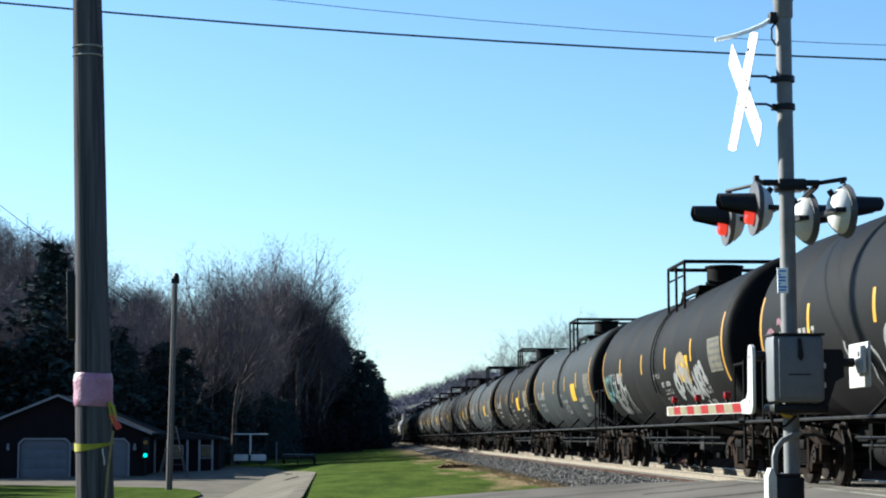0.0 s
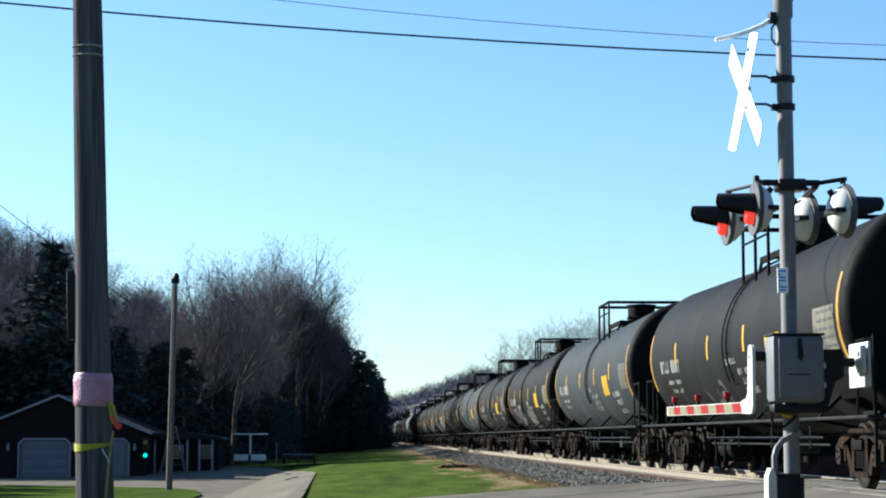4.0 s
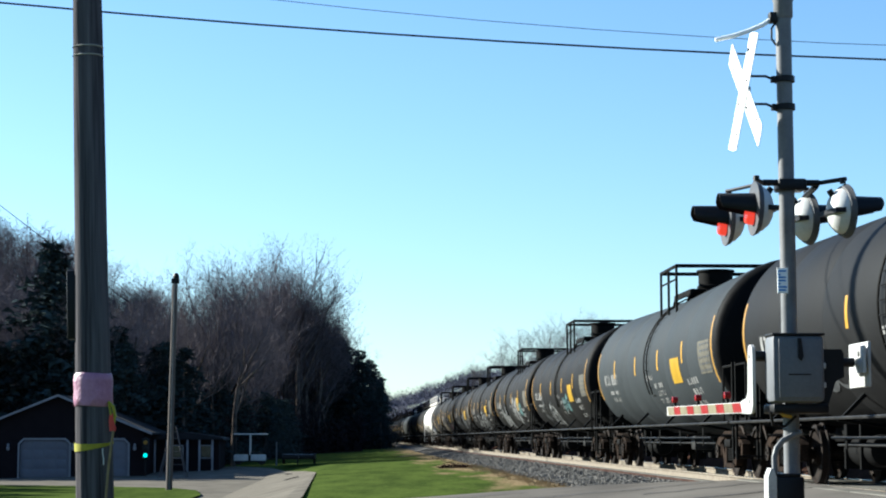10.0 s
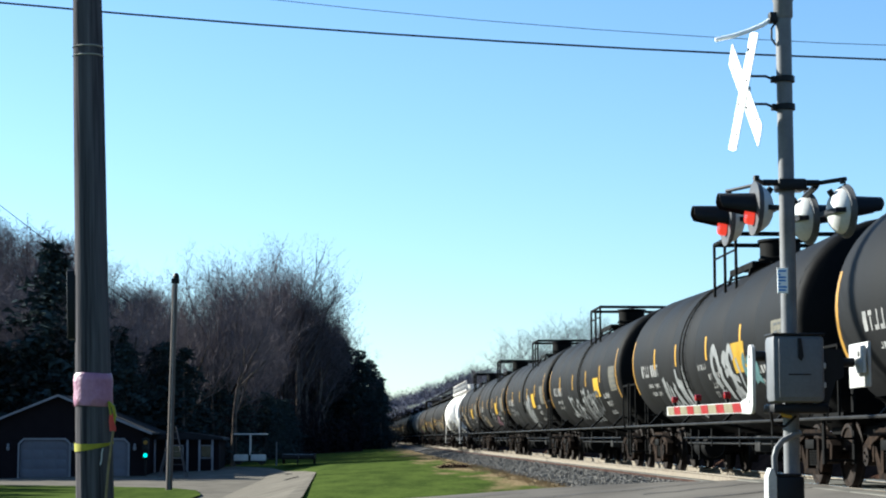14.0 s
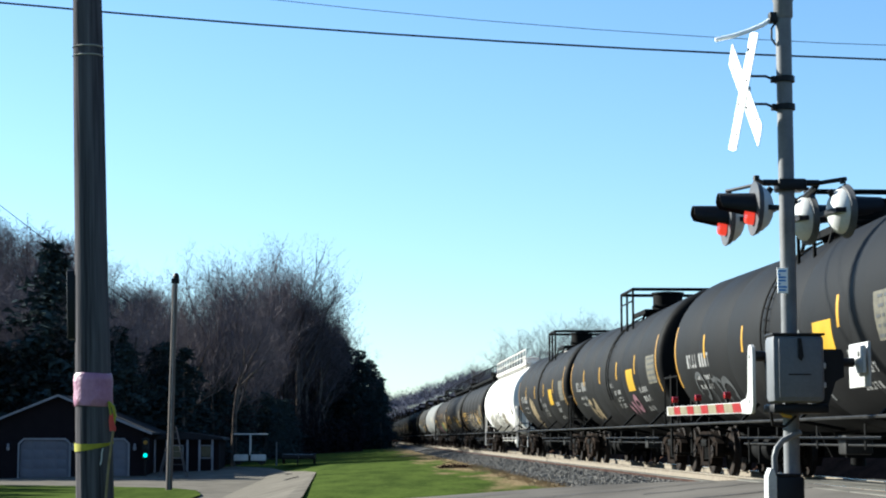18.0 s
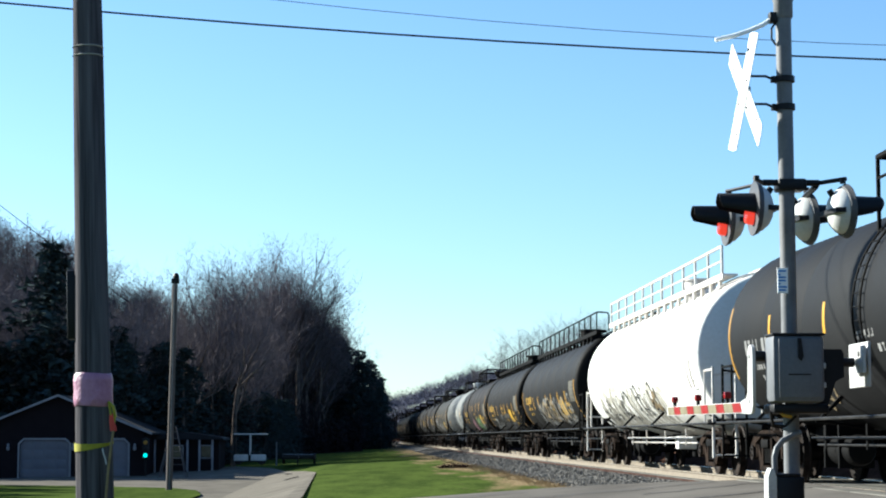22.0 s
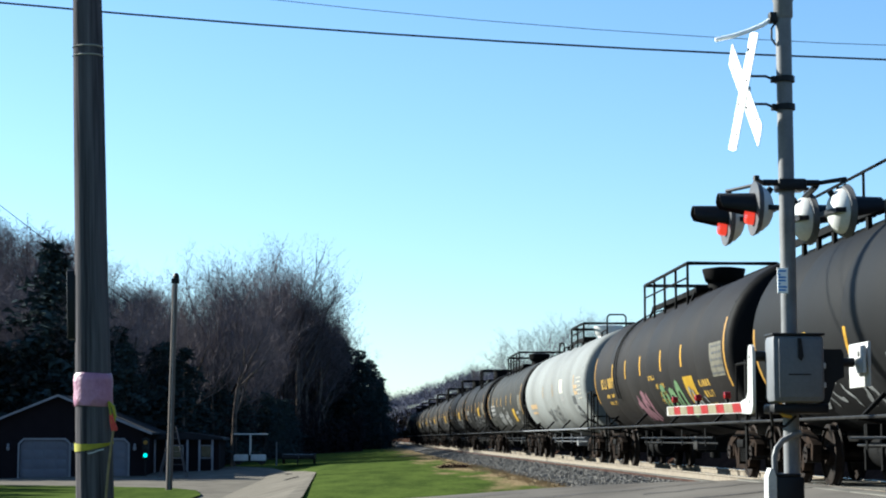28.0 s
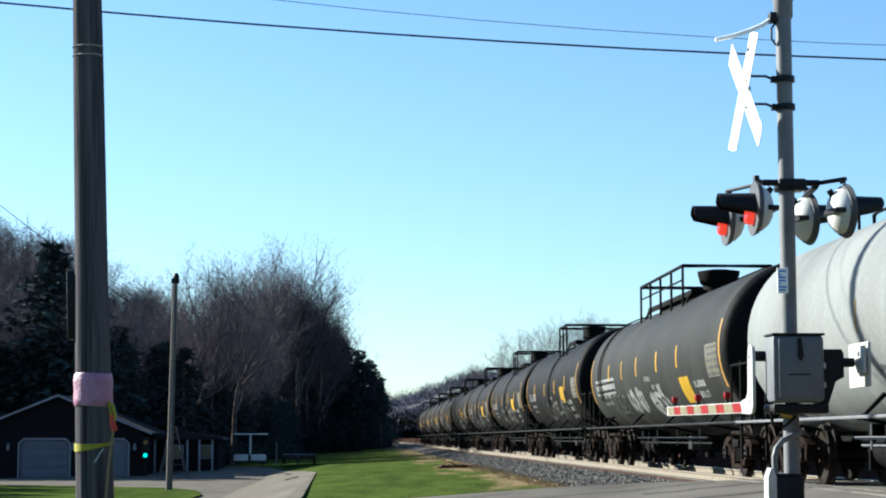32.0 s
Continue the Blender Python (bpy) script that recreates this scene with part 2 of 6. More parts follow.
# ---- building tools ----
def box(bm, x0, x1, y0, y1, z0, z1, bevel=0.0):
    r = bmesh.ops.create_cube(bm, size=1)
    bmesh.ops.transform(bm, matrix=Matrix.Translation(((x0 + x1) / 2, (y0 + y1) / 2, (z0 + z1) / 2)) @ Matrix.Diagonal((abs(x1 - x0), abs(y1 - y0), abs(z1 - z0), 1)), verts=r["verts"])
    if bevel:
        es = list({e for v in r["verts"] for e in v.link_edges})
        bmesh.ops.bevel(bm, geom=es, offset=bevel, segments=2, affect="EDGES", profile=0.5)
    return bm


def tube(bm, p, q, r0, r1=None, n=8, caps=True):
    p, q = Vector(p), Vector(q)
    r1 = r0 if r1 is None else r1
    d = (q - p).normalized()
    a = d.orthogonal().normalized()
    b = d.cross(a)
    ring = [[bm.verts.new(c + (a * math.cos(2 * math.pi * i / n) + b * math.sin(2 * math.pi * i / n)) * r) for i in range(n)] for c, r in ((p, r0), (q, r1))]
    for i in range(n):
        bm.faces.new((ring[0][i], ring[0][(i + 1) % n], ring[1][(i + 1) % n], ring[1][i]))
    if caps:
        bm.faces.new(ring[0][::-1])
        bm.faces.new(ring[1])
    return bm


def pipe(bm, pts, r, n=6):
    """One bent tube through the points."""
    pts = [Vector(p) for p in pts]
    closed = (pts[0] - pts[-1]).length < 1e-6
    if closed:
        pts = pts[:-1]
    m = len(pts)
    rings, a = [], None
    for i, p in enumerate(pts):
        u = (pts[(i + 1) % m] - p) if (closed or i < m - 1) else (p - pts[i - 1])
        v = (p - pts[i - 1]) if (closed or i > 0) else u
        d = (u.normalized() + v.normalized()).normalized()
        a = d.orthogonal() if a is None else a - d * a.dot(d)
        a.normalize()
        b = d.cross(a)
        k = min(1.6, 1 / max(0.3, d.dot(u.normalized())))
        rings.append([bm.verts.new(p + (a * math.cos(2 * math.pi * q / n) + b * math.sin(2 * math.pi * q / n)) * r * k) for q in range(n)])
    for i in range(m if closed else m - 1):
        ra, rb = rings[i], rings[(i + 1) % m]
        off = 0
        if closed and i == m - 1:
            off = min(range(n), key=lambda o: (rb[o].co - ra[0].co).length)
        for q in range(n):
            bm.faces.new((ra[q], ra[(q + 1) % n], rb[(q + 1 + off) % n], rb[(q + off) % n]))
    if not closed:
        bm.faces.new(rings[0][::-1])
        bm.faces.new(rings[-1])
    return bm


def lathe(bm, profile, axis="Z", n=24, centre=(0, 0, 0)):
    """Turn (radius, height) pairs about an axis."""
    c = Vector(centre)
    rings = []
    for r, h in profile:
        ring = []
        for i in range(n):
            a = 2 * math.pi * i / n
            u, v = r * math.cos(a), r * math.sin(a)
            ring.append(bm.verts.new(c + Vector({"Z": (u, v, h), "Y": (u, h, v), "X": (h, u, v)}[axis])))
        rings.append(ring)
    for ra, rb in zip(rings[:-1], rings[1:]):
        for i in range(n):
            bm.faces.new((ra[i], ra[(i + 1) % n], rb[(i + 1) % n], rb[i]))
    for ring in (rings[0], rings[-1]):
        bm.faces.new(ring)
    return bm


def plate(bm, outline, y0, y1, plane="XZ"):
    """Extrude a closed outline between two planes: XZ along y, YZ along x, XY along z."""
    def at(a, b, c):
        return {"XZ": (a, c, b), "YZ": (c, a, b), "XY": (a, b, c)}[plane]
    lo = [bm.verts.new(at(a, b, y0)) for a, b in outline]
    hi = [bm.verts.new(at(a, b, y1)) for a, b in outline]
    n = len(outline)
    bm.faces.new(lo)
    bm.faces.new(hi[::-1])
    for i in range(n):
        bm.faces.new((lo[i], hi[i], hi[(i + 1) % n], lo[(i + 1) % n]))
    return bm


def finish(name, bm, material, smooth=35):
    bmesh.ops.recalc_face_normals(bm, faces=bm.faces[:])
    me = bpy.data.meshes.new(name)
    bm.to_mesh(me)
    bm.free()
    me.materials.append(material)
    if smooth:
        me.polygons.foreach_set("use_smooth", [True] * len(me.polygons))
        me.set_sharp_from_angle(angle=radians(smooth))
    return me


def part(name, bm, material, parent, label="", m=None, smooth=35):
    """Link a bmesh, or a mesh that already exists, as one object under a thing."""
    me = finish(name, bm, material, smooth) if isinstance(bm, bmesh.types.BMesh) else bm
    ob = new(name, me)
    ob.parent = parent
    if m is not None:
        ob.matrix_basis = m
    if label:
        ob["label"] = label
    if me.materials[0] is not material:
        ob.material_slots[0].link = "OBJECT"
        ob.material_slots[0].material = material
    return ob


def single(name, bm, material, label, category, kind="", smooth=35, group=""):
    return tagged(new(name, finish(name, bm, material, smooth)), label, category, group, kind)


def thing(name, m, label, category, group=""):
    ob = new(name)
    ob.empty_display_size = 0.2
    ob.matrix_basis = m
    return tagged(ob, label, category, group)


def smoothstep(a, b, x):
    t = min(1.0, max(0.0, (x - a) / (b - a)))
    return t * t * (3 - 2 * t)


KEEP = {}


def kept(key, build):
    """Build a mesh once and share it."""
    if key not in KEEP:
        KEEP[key] = build()
    return KEEP[key]


# ---- ground, track and crossing ----
TRACK_X, RAIL_Z = 7.84, 0.155


def ground_z(x, y):
    z = -0.27
    if x < 4.7:
        even = 0.052 * (4.7 - max(x, -20.0))
        steep = 0.052 * (4.7 - max(x, -1.6)) + 0.23 * max(0.0, min(-1.6 - x, 3.4))
        z -= steep + (even - steep) * smoothstep(98, 113, y)
    away = max(smoothstep(38, 44, y), 1 - smoothstep(8, 17, y))
    z += 1.0 * smoothstep(10.9, 12.8, x) * away
    z += 18.5 * smoothstep(5, 43, -x) * smoothstep(130, 225, y) + 12.0 * smoothstep(60, 200, -x) * smoothstep(180, 420, y)
    z += (11.0 + 13.0 * smoothstep(10, 60, x)) * smoothstep(590, 800, y) * smoothstep(-200, -20, x)
    return z


def ground():
    xs = [-2500, -1500, -800, -400, -200, -120, -90] + [-70 + 5 * i for i in range(10)] + [-20, -17, -14, -11, -9, -7.5, -6, -5, -4.3, -3.4, -2.6, -1.6, -0.5, 0.6, 1.7, 2.8, 3.8, 4.7, 6, 9.5, 10.9, 11.4, 12, 12.8, 14, 16, 18, 24, 32, 42, 54, 68, 90, 120, 200, 400, 800, 1500, 2500]
    ys = [-2500, -1000, -400, -200, -100, -50, -20, 0] + [6 + 4 * i for i in range(56)] + [240 + 20 * i for i in range(30)] + [860, 1000, 1400, 2000, 3000]
    verts = [(x, y, ground_z(x, y) + (0.03 * noise.noise((x * 0.4, y * 0.4, 0)) if x < 4.6 else 0)) for y in ys for x in xs]
    n = len(xs)
    faces, kinds = [], []
    for j in range(len(ys) - 1):
        for i in range(n - 1):
            faces.append((j * n + i, j * n + i + 1, (j + 1) * n + i + 1, (j + 1) * n + i))
            x, y = (xs[i] + xs[i + 1]) / 2, (ys[j] + ys[j + 1]) / 2
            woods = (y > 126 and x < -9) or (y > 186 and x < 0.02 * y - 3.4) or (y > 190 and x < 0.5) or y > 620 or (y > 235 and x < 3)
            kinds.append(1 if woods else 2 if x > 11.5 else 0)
    me = bpy.data.meshes.new("ground")
    me.from_pydata(verts, [], faces)
    for k in ("grass", "litter_and_shade", "brush"):
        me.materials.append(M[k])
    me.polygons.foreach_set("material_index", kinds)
    me.polygons.foreach_set("use_smooth", [True] * len(faces))
    tagged(new("ground", me), "green spring lawn with dry brown grass along the ballast", "ground", kind="structure")


ground()


def sheet(name, strips, lift, material, label, category):
    """A surface that follows the ground: strips of (x0, x1, y00, y01, y10, y11), each with its y range at both sides."""
    bm = bmesh.new()
    for x0, x1, a0, a1, b0, b1 in strips:
        k = max(1, int((max(a1, b1) - min(a0, b0)) / 4))
        cols = []
        for x, u, v in ((x0, a0, a1), (x1, b0, b1)):
            cols.append([bm.verts.new((x, u + (v - u) * i / k, ground_z(x, u + (v - u) * i / k) + lift)) for i in range(k + 1)])
        for i in range(k):
            bm.faces.new((cols[0][i], cols[1][i], cols[1][i + 1], cols[0][i + 1]))
    bmesh.ops.remove_doubles(bm, verts=bm.verts[:], dist=0.01)
    return single(name, bm, material, label, category, "structure")


# the road climbs to the rails and drops beyond them
def road():
    bm = bmesh.new()
    # x, height, far edge
    near = [(-60, -1.45, 39.5), (-20, -1.45, 37.9), (-10, -1.4, 37.5), (-5, -1.36, 37.3), (-1.6, -0.56, 37.1), (0, -0.42, 37.0), (2.2, -0.26, 36.9), (3.6, -0.15, 36.6), (4.8, -0.05, 35.8), (5.6, 0.03, 34.2), (6.25, 0.1, 32.3), (7.0, 0.14, 31.9)]
    beyond = [(8.68, 0.14, 31.9), (9.4, 0.12, 32.3), (12, 0.0, 33), (18, -0.2, 34), (60, -0.2, 35)]
    for line in (near, beyond):
        rows = []
        for x, z, far in line:
            bend = 1.2 * max(0, 5 - x) / 10
            mid = min(28 + bend, far - 3)
            rows.append([bm.verts.new((x, 19.5 + bend, z)), bm.verts.new((x, mid, z + 0.02)), bm.verts.new((x, far, z)), bm.verts.new((x, far + 0.8, min(z, ground_z(x, 37)) - 0.06))])
        for a, b in zip(rows[:-1], rows[1:]):
            for i in range(3):
                bm.faces.new((a[i], b[i], b[i + 1], a[i + 1]))
    ob = single("road", bm, M["asphalt"], "worn grey asphalt road over the rail crossing", "road", "structure")
    rnd = random.Random(41)
    for x0, x1, y0 in ((2.2, 6.2, 31.6), (3.4, 6.9, 26.5), (0.2, 3.2, 34.6), (4.6, 6.6, 29.4)):
        bm = bmesh.new()
        line = []
        for i in range(25):
            x = x0 + (x1 - x0) * i / 24
            k = next(j for j in range(1, len(near)) if near[j][0] >= x)
            (xa, za, _), (xb, zb, _) = near[k - 1], near[k]
            y = y0 + 0.1 * math.sin(i * 0.7) + rnd.uniform(-0.03, 0.03)
            line.append([bm.verts.new((x, y + d, za + (zb - za) * (x - xa) / (xb - xa) + 0.026)) for d in (-0.06, 0.06)])
        for a, b in zip(line[:-1], line[1:]):
            bm.faces.new((a[0], b[0], b[1], a[1]))
        part("tar_seam", bm, M["tar"], ob, "dark tar-filled crack", None, 0)


road()
sheet("driveway", [(-40, -20, 36, 113, 36, 113), (-20, -10, 36, 113, 36, 113), (-10, -7.5, 36, 113, 36, 113), (-7.5, -5, 36, 113, 36, 108), (-5, -4, 36, 108, 36, 103), (-4, -2.6, 36, 103, 36, 92), (-2.6, -1.73, 36, 92, 36, 78), (-1.73, -1.31, 36, 78, 36, 45)], 0.05, M["drive"], "grey asphalt driveway in front of the garage", "driveway")
sheet("lawn_island", [(-40, -20, 42, 87, 42, 87), (-20, -11, 42, 87, 42, 82), (-11, -8, 42, 82, 42, 79.5), (-8, -6.6, 42, 79.5, 46, 76), (-6.6, -5.9, 46, 76, 52, 70)], 0.11, M["grass"], "strip of lawn between road and driveway", "lawn")


def ballast():
    bm = bmesh.new()
    out = [(5.05, -0.3), (5.65, -0.14), (6.3, -0.012), (9.4, -0.012), (10.0, -0.14), (10.8, -0.3)]
    for y0, y1 in ((-345, 19.6), (32.1, 640)):
        plate(bm, out, y0, y1, "XZ")
    bed = single("ballast_bed", bm, M["ballast"], "grey crushed-stone ballast bed under the track", "ballast", "structure", smooth=0)
    rnd = random.Random(4)
    verts, faces = [], []
    for k in range(23000):
        y = 32.4 + 124 * rnd.random() ** 2.0
        x = 4.9 + 1.85 * rnd.random() if rnd.random() < 0.85 else 8.7 + 2.2 * rnd.random()
        edge = x if x < 8 else 2 * TRACK_X - x
        if y < 37.6 and edge < 6.3 - (y - 32.1) * 0.27:
            continue
        z = -0.3 + 0.16 * (edge - 5.05) / 0.6 if edge < 5.65 else -0.14 + 0.128 * min(1, (edge - 5.65) / 0.65)
        z = max(z, ground_z(x, y))
        s = rnd.uniform(0.018, 0.042)
        n = len(verts)
        rot = Euler((rnd.random() * 6, rnd.random() * 6, rnd.random() * 6)).to_matrix()
        for dx in (-1, 1):
            for dy in (-1, 1):
                for dz in (-1, 1):
                    v = rot @ Vector((dx * rnd.uniform(0.6, 1.2), dy * rnd.uniform(0.5, 1.1), dz * rnd.uniform(0.4, 0.9))) * s
                    verts.append((x + v.x, y + v.y, z + 0.012 + v.z))
        faces += [tuple(n + i for i in f) for f in ((0, 1, 3, 2), (4, 6, 7, 5), (0, 4, 5, 1), (2, 3, 7, 6), (0, 2, 6, 4), (1, 5, 7, 3))]
    me = bpy.data.meshes.new("ballast_stones")
    me.from_pydata(verts, [], faces)
    me.materials.append(M["stone"])
    tagged(new("ballast_stones", me), "loose grey crushed stones on the track shoulder", "gravel", kind="stuff")


ballast()


def track():
    tr = thing("railway_track", pose(TRACK_X, 0, RAIL_Z), "steel rails on weathered wooden ties in ballast", "railway track")
    tr["kind"] = "structure"

    def rail_mesh():
        bm = bmesh.new()
        half = [(0.036, 0.0), (0.036, -0.03), (0.01, -0.045), (0.01, -0.14), (0.07, -0.155), (0.07, -0.17)]
        plate(bm, half + [(-a, b) for a, b in half[::-1]], -340, 635, "XZ")
        me = finish("rail", bm, M["rail"], 0)
        me.materials.append(M["polished"])
        for p in me.polygons:
            if p.normal.z > 0.9 and p.center.z > -0.01:
                p.material_index = 1
        return me
    for x in (-0.755, 0.755):
        part("rail", kept("rail", rail_mesh), M["rail"], tr, "rusty rail with a polished top", pose(x, 0, 0))
    tie = kept("tie", lambda: finish("tie", box(bmesh.new(), -1.3, 1.3, -0.11, 0.11, -0.35, -0.165, 0.012), M["tie"]))
    rnd = random.Random(2)
    for i in range(290):
        part("tie", tie, M["tie"], tr, "", pose(rnd.uniform(-0.05, 0.05), 32.4 + 0.53 * i, rnd.uniform(0.0, 0.03), 0, 0, rnd.uniform(-0.8, 0.8)))
    bm = bmesh.new()
    for i in range(800):
        y = 186.2 + 0.53 * i if i < 700 else 19 - 0.53 * (i - 700)
        vs = [bm.verts.new((x, y + d, -0.155)) for x, d in ((-1.3, -0.11), (1.3, -0.11), (1.3, 0.11), (-1.3, 0.11))]
        bm.faces.new(vs)
        ws = [bm.verts.new((v.co.x, v.co.y, -0.3)) for v in vs]
        for k in range(4):
            bm.faces.new((vs[k], ws[k], ws[(k + 1) % 4], vs[(k + 1) % 4]))
    tagged(part("distant_ties", bm, M["tie"], tr, "", None, 0), kind="stuff")
    panel = kept("panel", lambda: finish("crossing_panel", box(bmesh.new(), -0.33, 0.33, -1.2, 1.2, -0.2, -0.008, 0.015), M["concrete"]))
    for i in range(5):
        for x in (-0.34, 0.34):
            part("crossing_panel", panel, M["concrete"], tr, "weathered tan crossing plank", pose(x, 20.8 + 2.44 * i, 0))
        for x in (-1.02, 1.02):
            part("crossing_panel", kept("panel2", lambda: finish("crossing_panel", box(bmesh.new(), -0.2, 0.2, -1.2, 1.2, -0.2, -0.01, 0.015), M["concrete"])), M["concrete"], tr, "", pose(x, 20.8 + 2.44 * i, 0))
    part("concrete_edge", box(bmesh.new(), -1.47, -1.3, 32.0, 110, -0.3, -0.07, 0.03), M["concrete"], tr, "pale spilled concrete along the tie ends")
    # brown strip added for the dark line at the concrete's outer edge
    part("edge_strip", box(bmesh.new(), -1.56, -1.485, 33.6, 150, -0.2, -0.085, 0.012), M["darkbrown"], tr, "thin dark brown strip added along the concrete")


track()


# ---- the train ----
TANK_R, TANK_Z, SPEED = 1.52, 2.45, 11.3


def travelled(t):
    """Metres the slowing train has gone since the start."""
    return SPEED * (t - 0.003272 * t * t + 0.00002326 * t ** 3)


def rise(L, kind):
    """The general-service tanks slope down from both ends to the middle."""
    return 0.1 if kind == "cage" else 0.0


def lifted(bm, L, kind):
    """Raise what sits on a sloping tank by the slope at its place."""
    k = rise(L, kind)
    for v in bm.verts:
        v.co.z += k * abs(v.co.y) / (L / 2)
    return bm


def patch(bm, y0, y1, z0, z1, lift=0.008, slant=0.0, rows=4):
    """A painted or stuck-on panel that follows the tank's round side."""
    r = TANK_R + lift
    for side in (-1,):
        grid = []
        for i in range(rows + 1):
            z = z0 + (z1 - z0) * i / rows
            h = max(-r, min(r, z - TANK_Z))
            x = side * math.sqrt(max(0, r * r - h * h))
            grid.append([bm.verts.new((x, y + slant * (z - z0), z)) for y in (y0, y1)])
        for a, b in zip(grid[:-1], grid[1:]):
            bm.faces.new((a[0], a[1], b[1], b[0]))
    return bm


def ribbon(bm, pts, w, lift):
    """A sprayed stroke along (y, z) points on the tank's side."""
    r = TANK_R + lift

    def on(y, z):
        h = max(-r * 0.995, min(r * 0.995, z - TANK_Z))
        return bm.verts.new((-math.sqrt(r * r - h * h), y, z))
    edge = []
    for i, (y, z) in enumerate(pts):
        a, b = pts[max(0, i - 1)], pts[min(len(pts) - 1, i + 1)]
        d = Vector((b[0] - a[0], b[1] - a[1]))
        d = d.normalized() if d.length > 1e-6 else Vector((1, 0))
        edge.append((on(y - d.y * w, z + d.x * w), on(y + d.y * w, z - d.x * w)))
    for p, q in zip(edge[:-1], edge[1:]):
        bm.faces.new((p[0], p[1], q[1], q[0]))


def graffiti(seed, y0, y1, z0, z1, w=0.05, count=7, lift=0.009):
    """Looped and slanted strokes, with no letters in them."""
    rnd = random.Random(seed)
    bm = bmesh.new()
    step = (y1 - y0) / count
    for i in range(count):
        yc = y0 + step * (i + 0.5)
        if rnd.random() < 0.5:
            ry, rz, a0 = step * rnd.uniform(0.35, 0.65), (z1 - z0) * rnd.uniform(0.3, 0.5), rnd.random() * 6
            zc, turn = rnd.uniform(z0 + rz, z1 - rz * 0.8), rnd.uniform(3.5, 6.5)
            pts = [(yc + ry * math.cos(a0 + turn * k / 12), zc + rz * math.sin(a0 + turn * k / 12)) for k in range(13)]
        else:
            top, lean = rnd.uniform(0.6, 1.0), rnd.uniform(-0.5, 0.5) * step
            pts = [(yc + lean * k / 6 + 0.1 * step * math.sin(k * 1.3 + i), z0 + (z1 - z0) * top * k / 6) for k in range(7)]
        ribbon(bm, pts, w * rnd.uniform(0.6, 1.4), lift + 0.0006 * i)
        if rnd.random() < 0.4:
            z = rnd.uniform(z0, z1)
            ribbon(bm, [(yc - step * 0.5, z), (yc, z + 0.06), (yc + step * 0.5, z + 0.02)], w * 0.7, lift + 0.0006 * i + 0.0003)
    return bm


def tank_shell(L, kind):
    bm = bmesh.new()
    n, ys = 48, []
    courses = 6
    for i in range(courses):
        a, b = -L / 2 + L * i / courses, -L / 2 + L * (i + 1) / courses
        ys += [(a, 0), (a + 0.03, 0.006), (b - 0.03, 0.006), (b, 0)]
    rings = [[bm.verts.new(((TANK_R + d) * math.cos(2 * math.pi * k / n), y, TANK_Z + (TANK_R + d) * math.sin(2 * math.pi * k / n))) for k in range(n)] for y, d in ys]
    for a, b in zip(rings[:-1], rings[1:]):
        for k in range(n):
            bm.faces.new((a[k], a[(k + 1) % n], b[(k + 1) % n], b[k]))
    bmesh.ops.remove_doubles(bm, verts=bm.verts[:], dist=0.0005)
    lifted(bm, L, kind)
    return finish("tank_shell", bm, M["black"], 60)


def tank_head(k=0.2, turn=math.radians(62), skirt=0.0):
    bm = bmesh.new()
    # dished head: straight skirt, tight knuckle, then a shallow cap
    prof = [(TANK_R, 0.0)] if skirt else []
    prof += [(TANK_R - k + k * math.cos(a), skirt + k * math.sin(a)) for a in [turn * i / 6 for i in range(7)]]
    rho, rise = prof[-1]
    cap = rho / math.cos(turn)
    for i in range(1, 9):
        a = (math.pi / 2 - turn) * (1 - i / 8)
        prof.append((max(0.02, cap * math.sin(a)), rise + cap * math.cos(a) - cap * math.sin(turn)))
    lathe(bm, prof, "Y", 40, (0, 0, TANK_Z))
    return finish("tank_head", bm, M["black"], 60)


def wheelset():
    bm = bmesh.new()
    for s in (-1, 1):
        prof = [(0.08, 0.62), (0.13, 0.63), (0.15, 0.66), (0.37, 0.68), (0.4, 0.65), (0.483, 0.655), (0.485, 0.68), (0.46, 0.7), (0.455, 0.78), (0.4, 0.785), (0.38, 0.755), (0.17, 0.72), (0.15, 0.78), (0.08, 0.79)]
        lathe(bm, [(r, s * h) for r, h in prof], "X", 28)
    tube(bm, (-1.12, 0, 0), (1.12, 0, 0), 0.08, None, 12)
    for s in (-1, 1):
        tube(bm, (s * 0.92, 0, 0), (s * 1.13, 0, 0), 0.125, None, 14)
        for k in range(3):
            a = k * 2.094
            tube(bm, (s * 1.13, 0.06 * math.cos(a), 0.06 * math.sin(a)), (s * 1.15, 0.06 * math.cos(a), 0.06 * math.sin(a)), 0.02, None, 6)
    return finish("wheelset", bm, M["wheel"], 35)


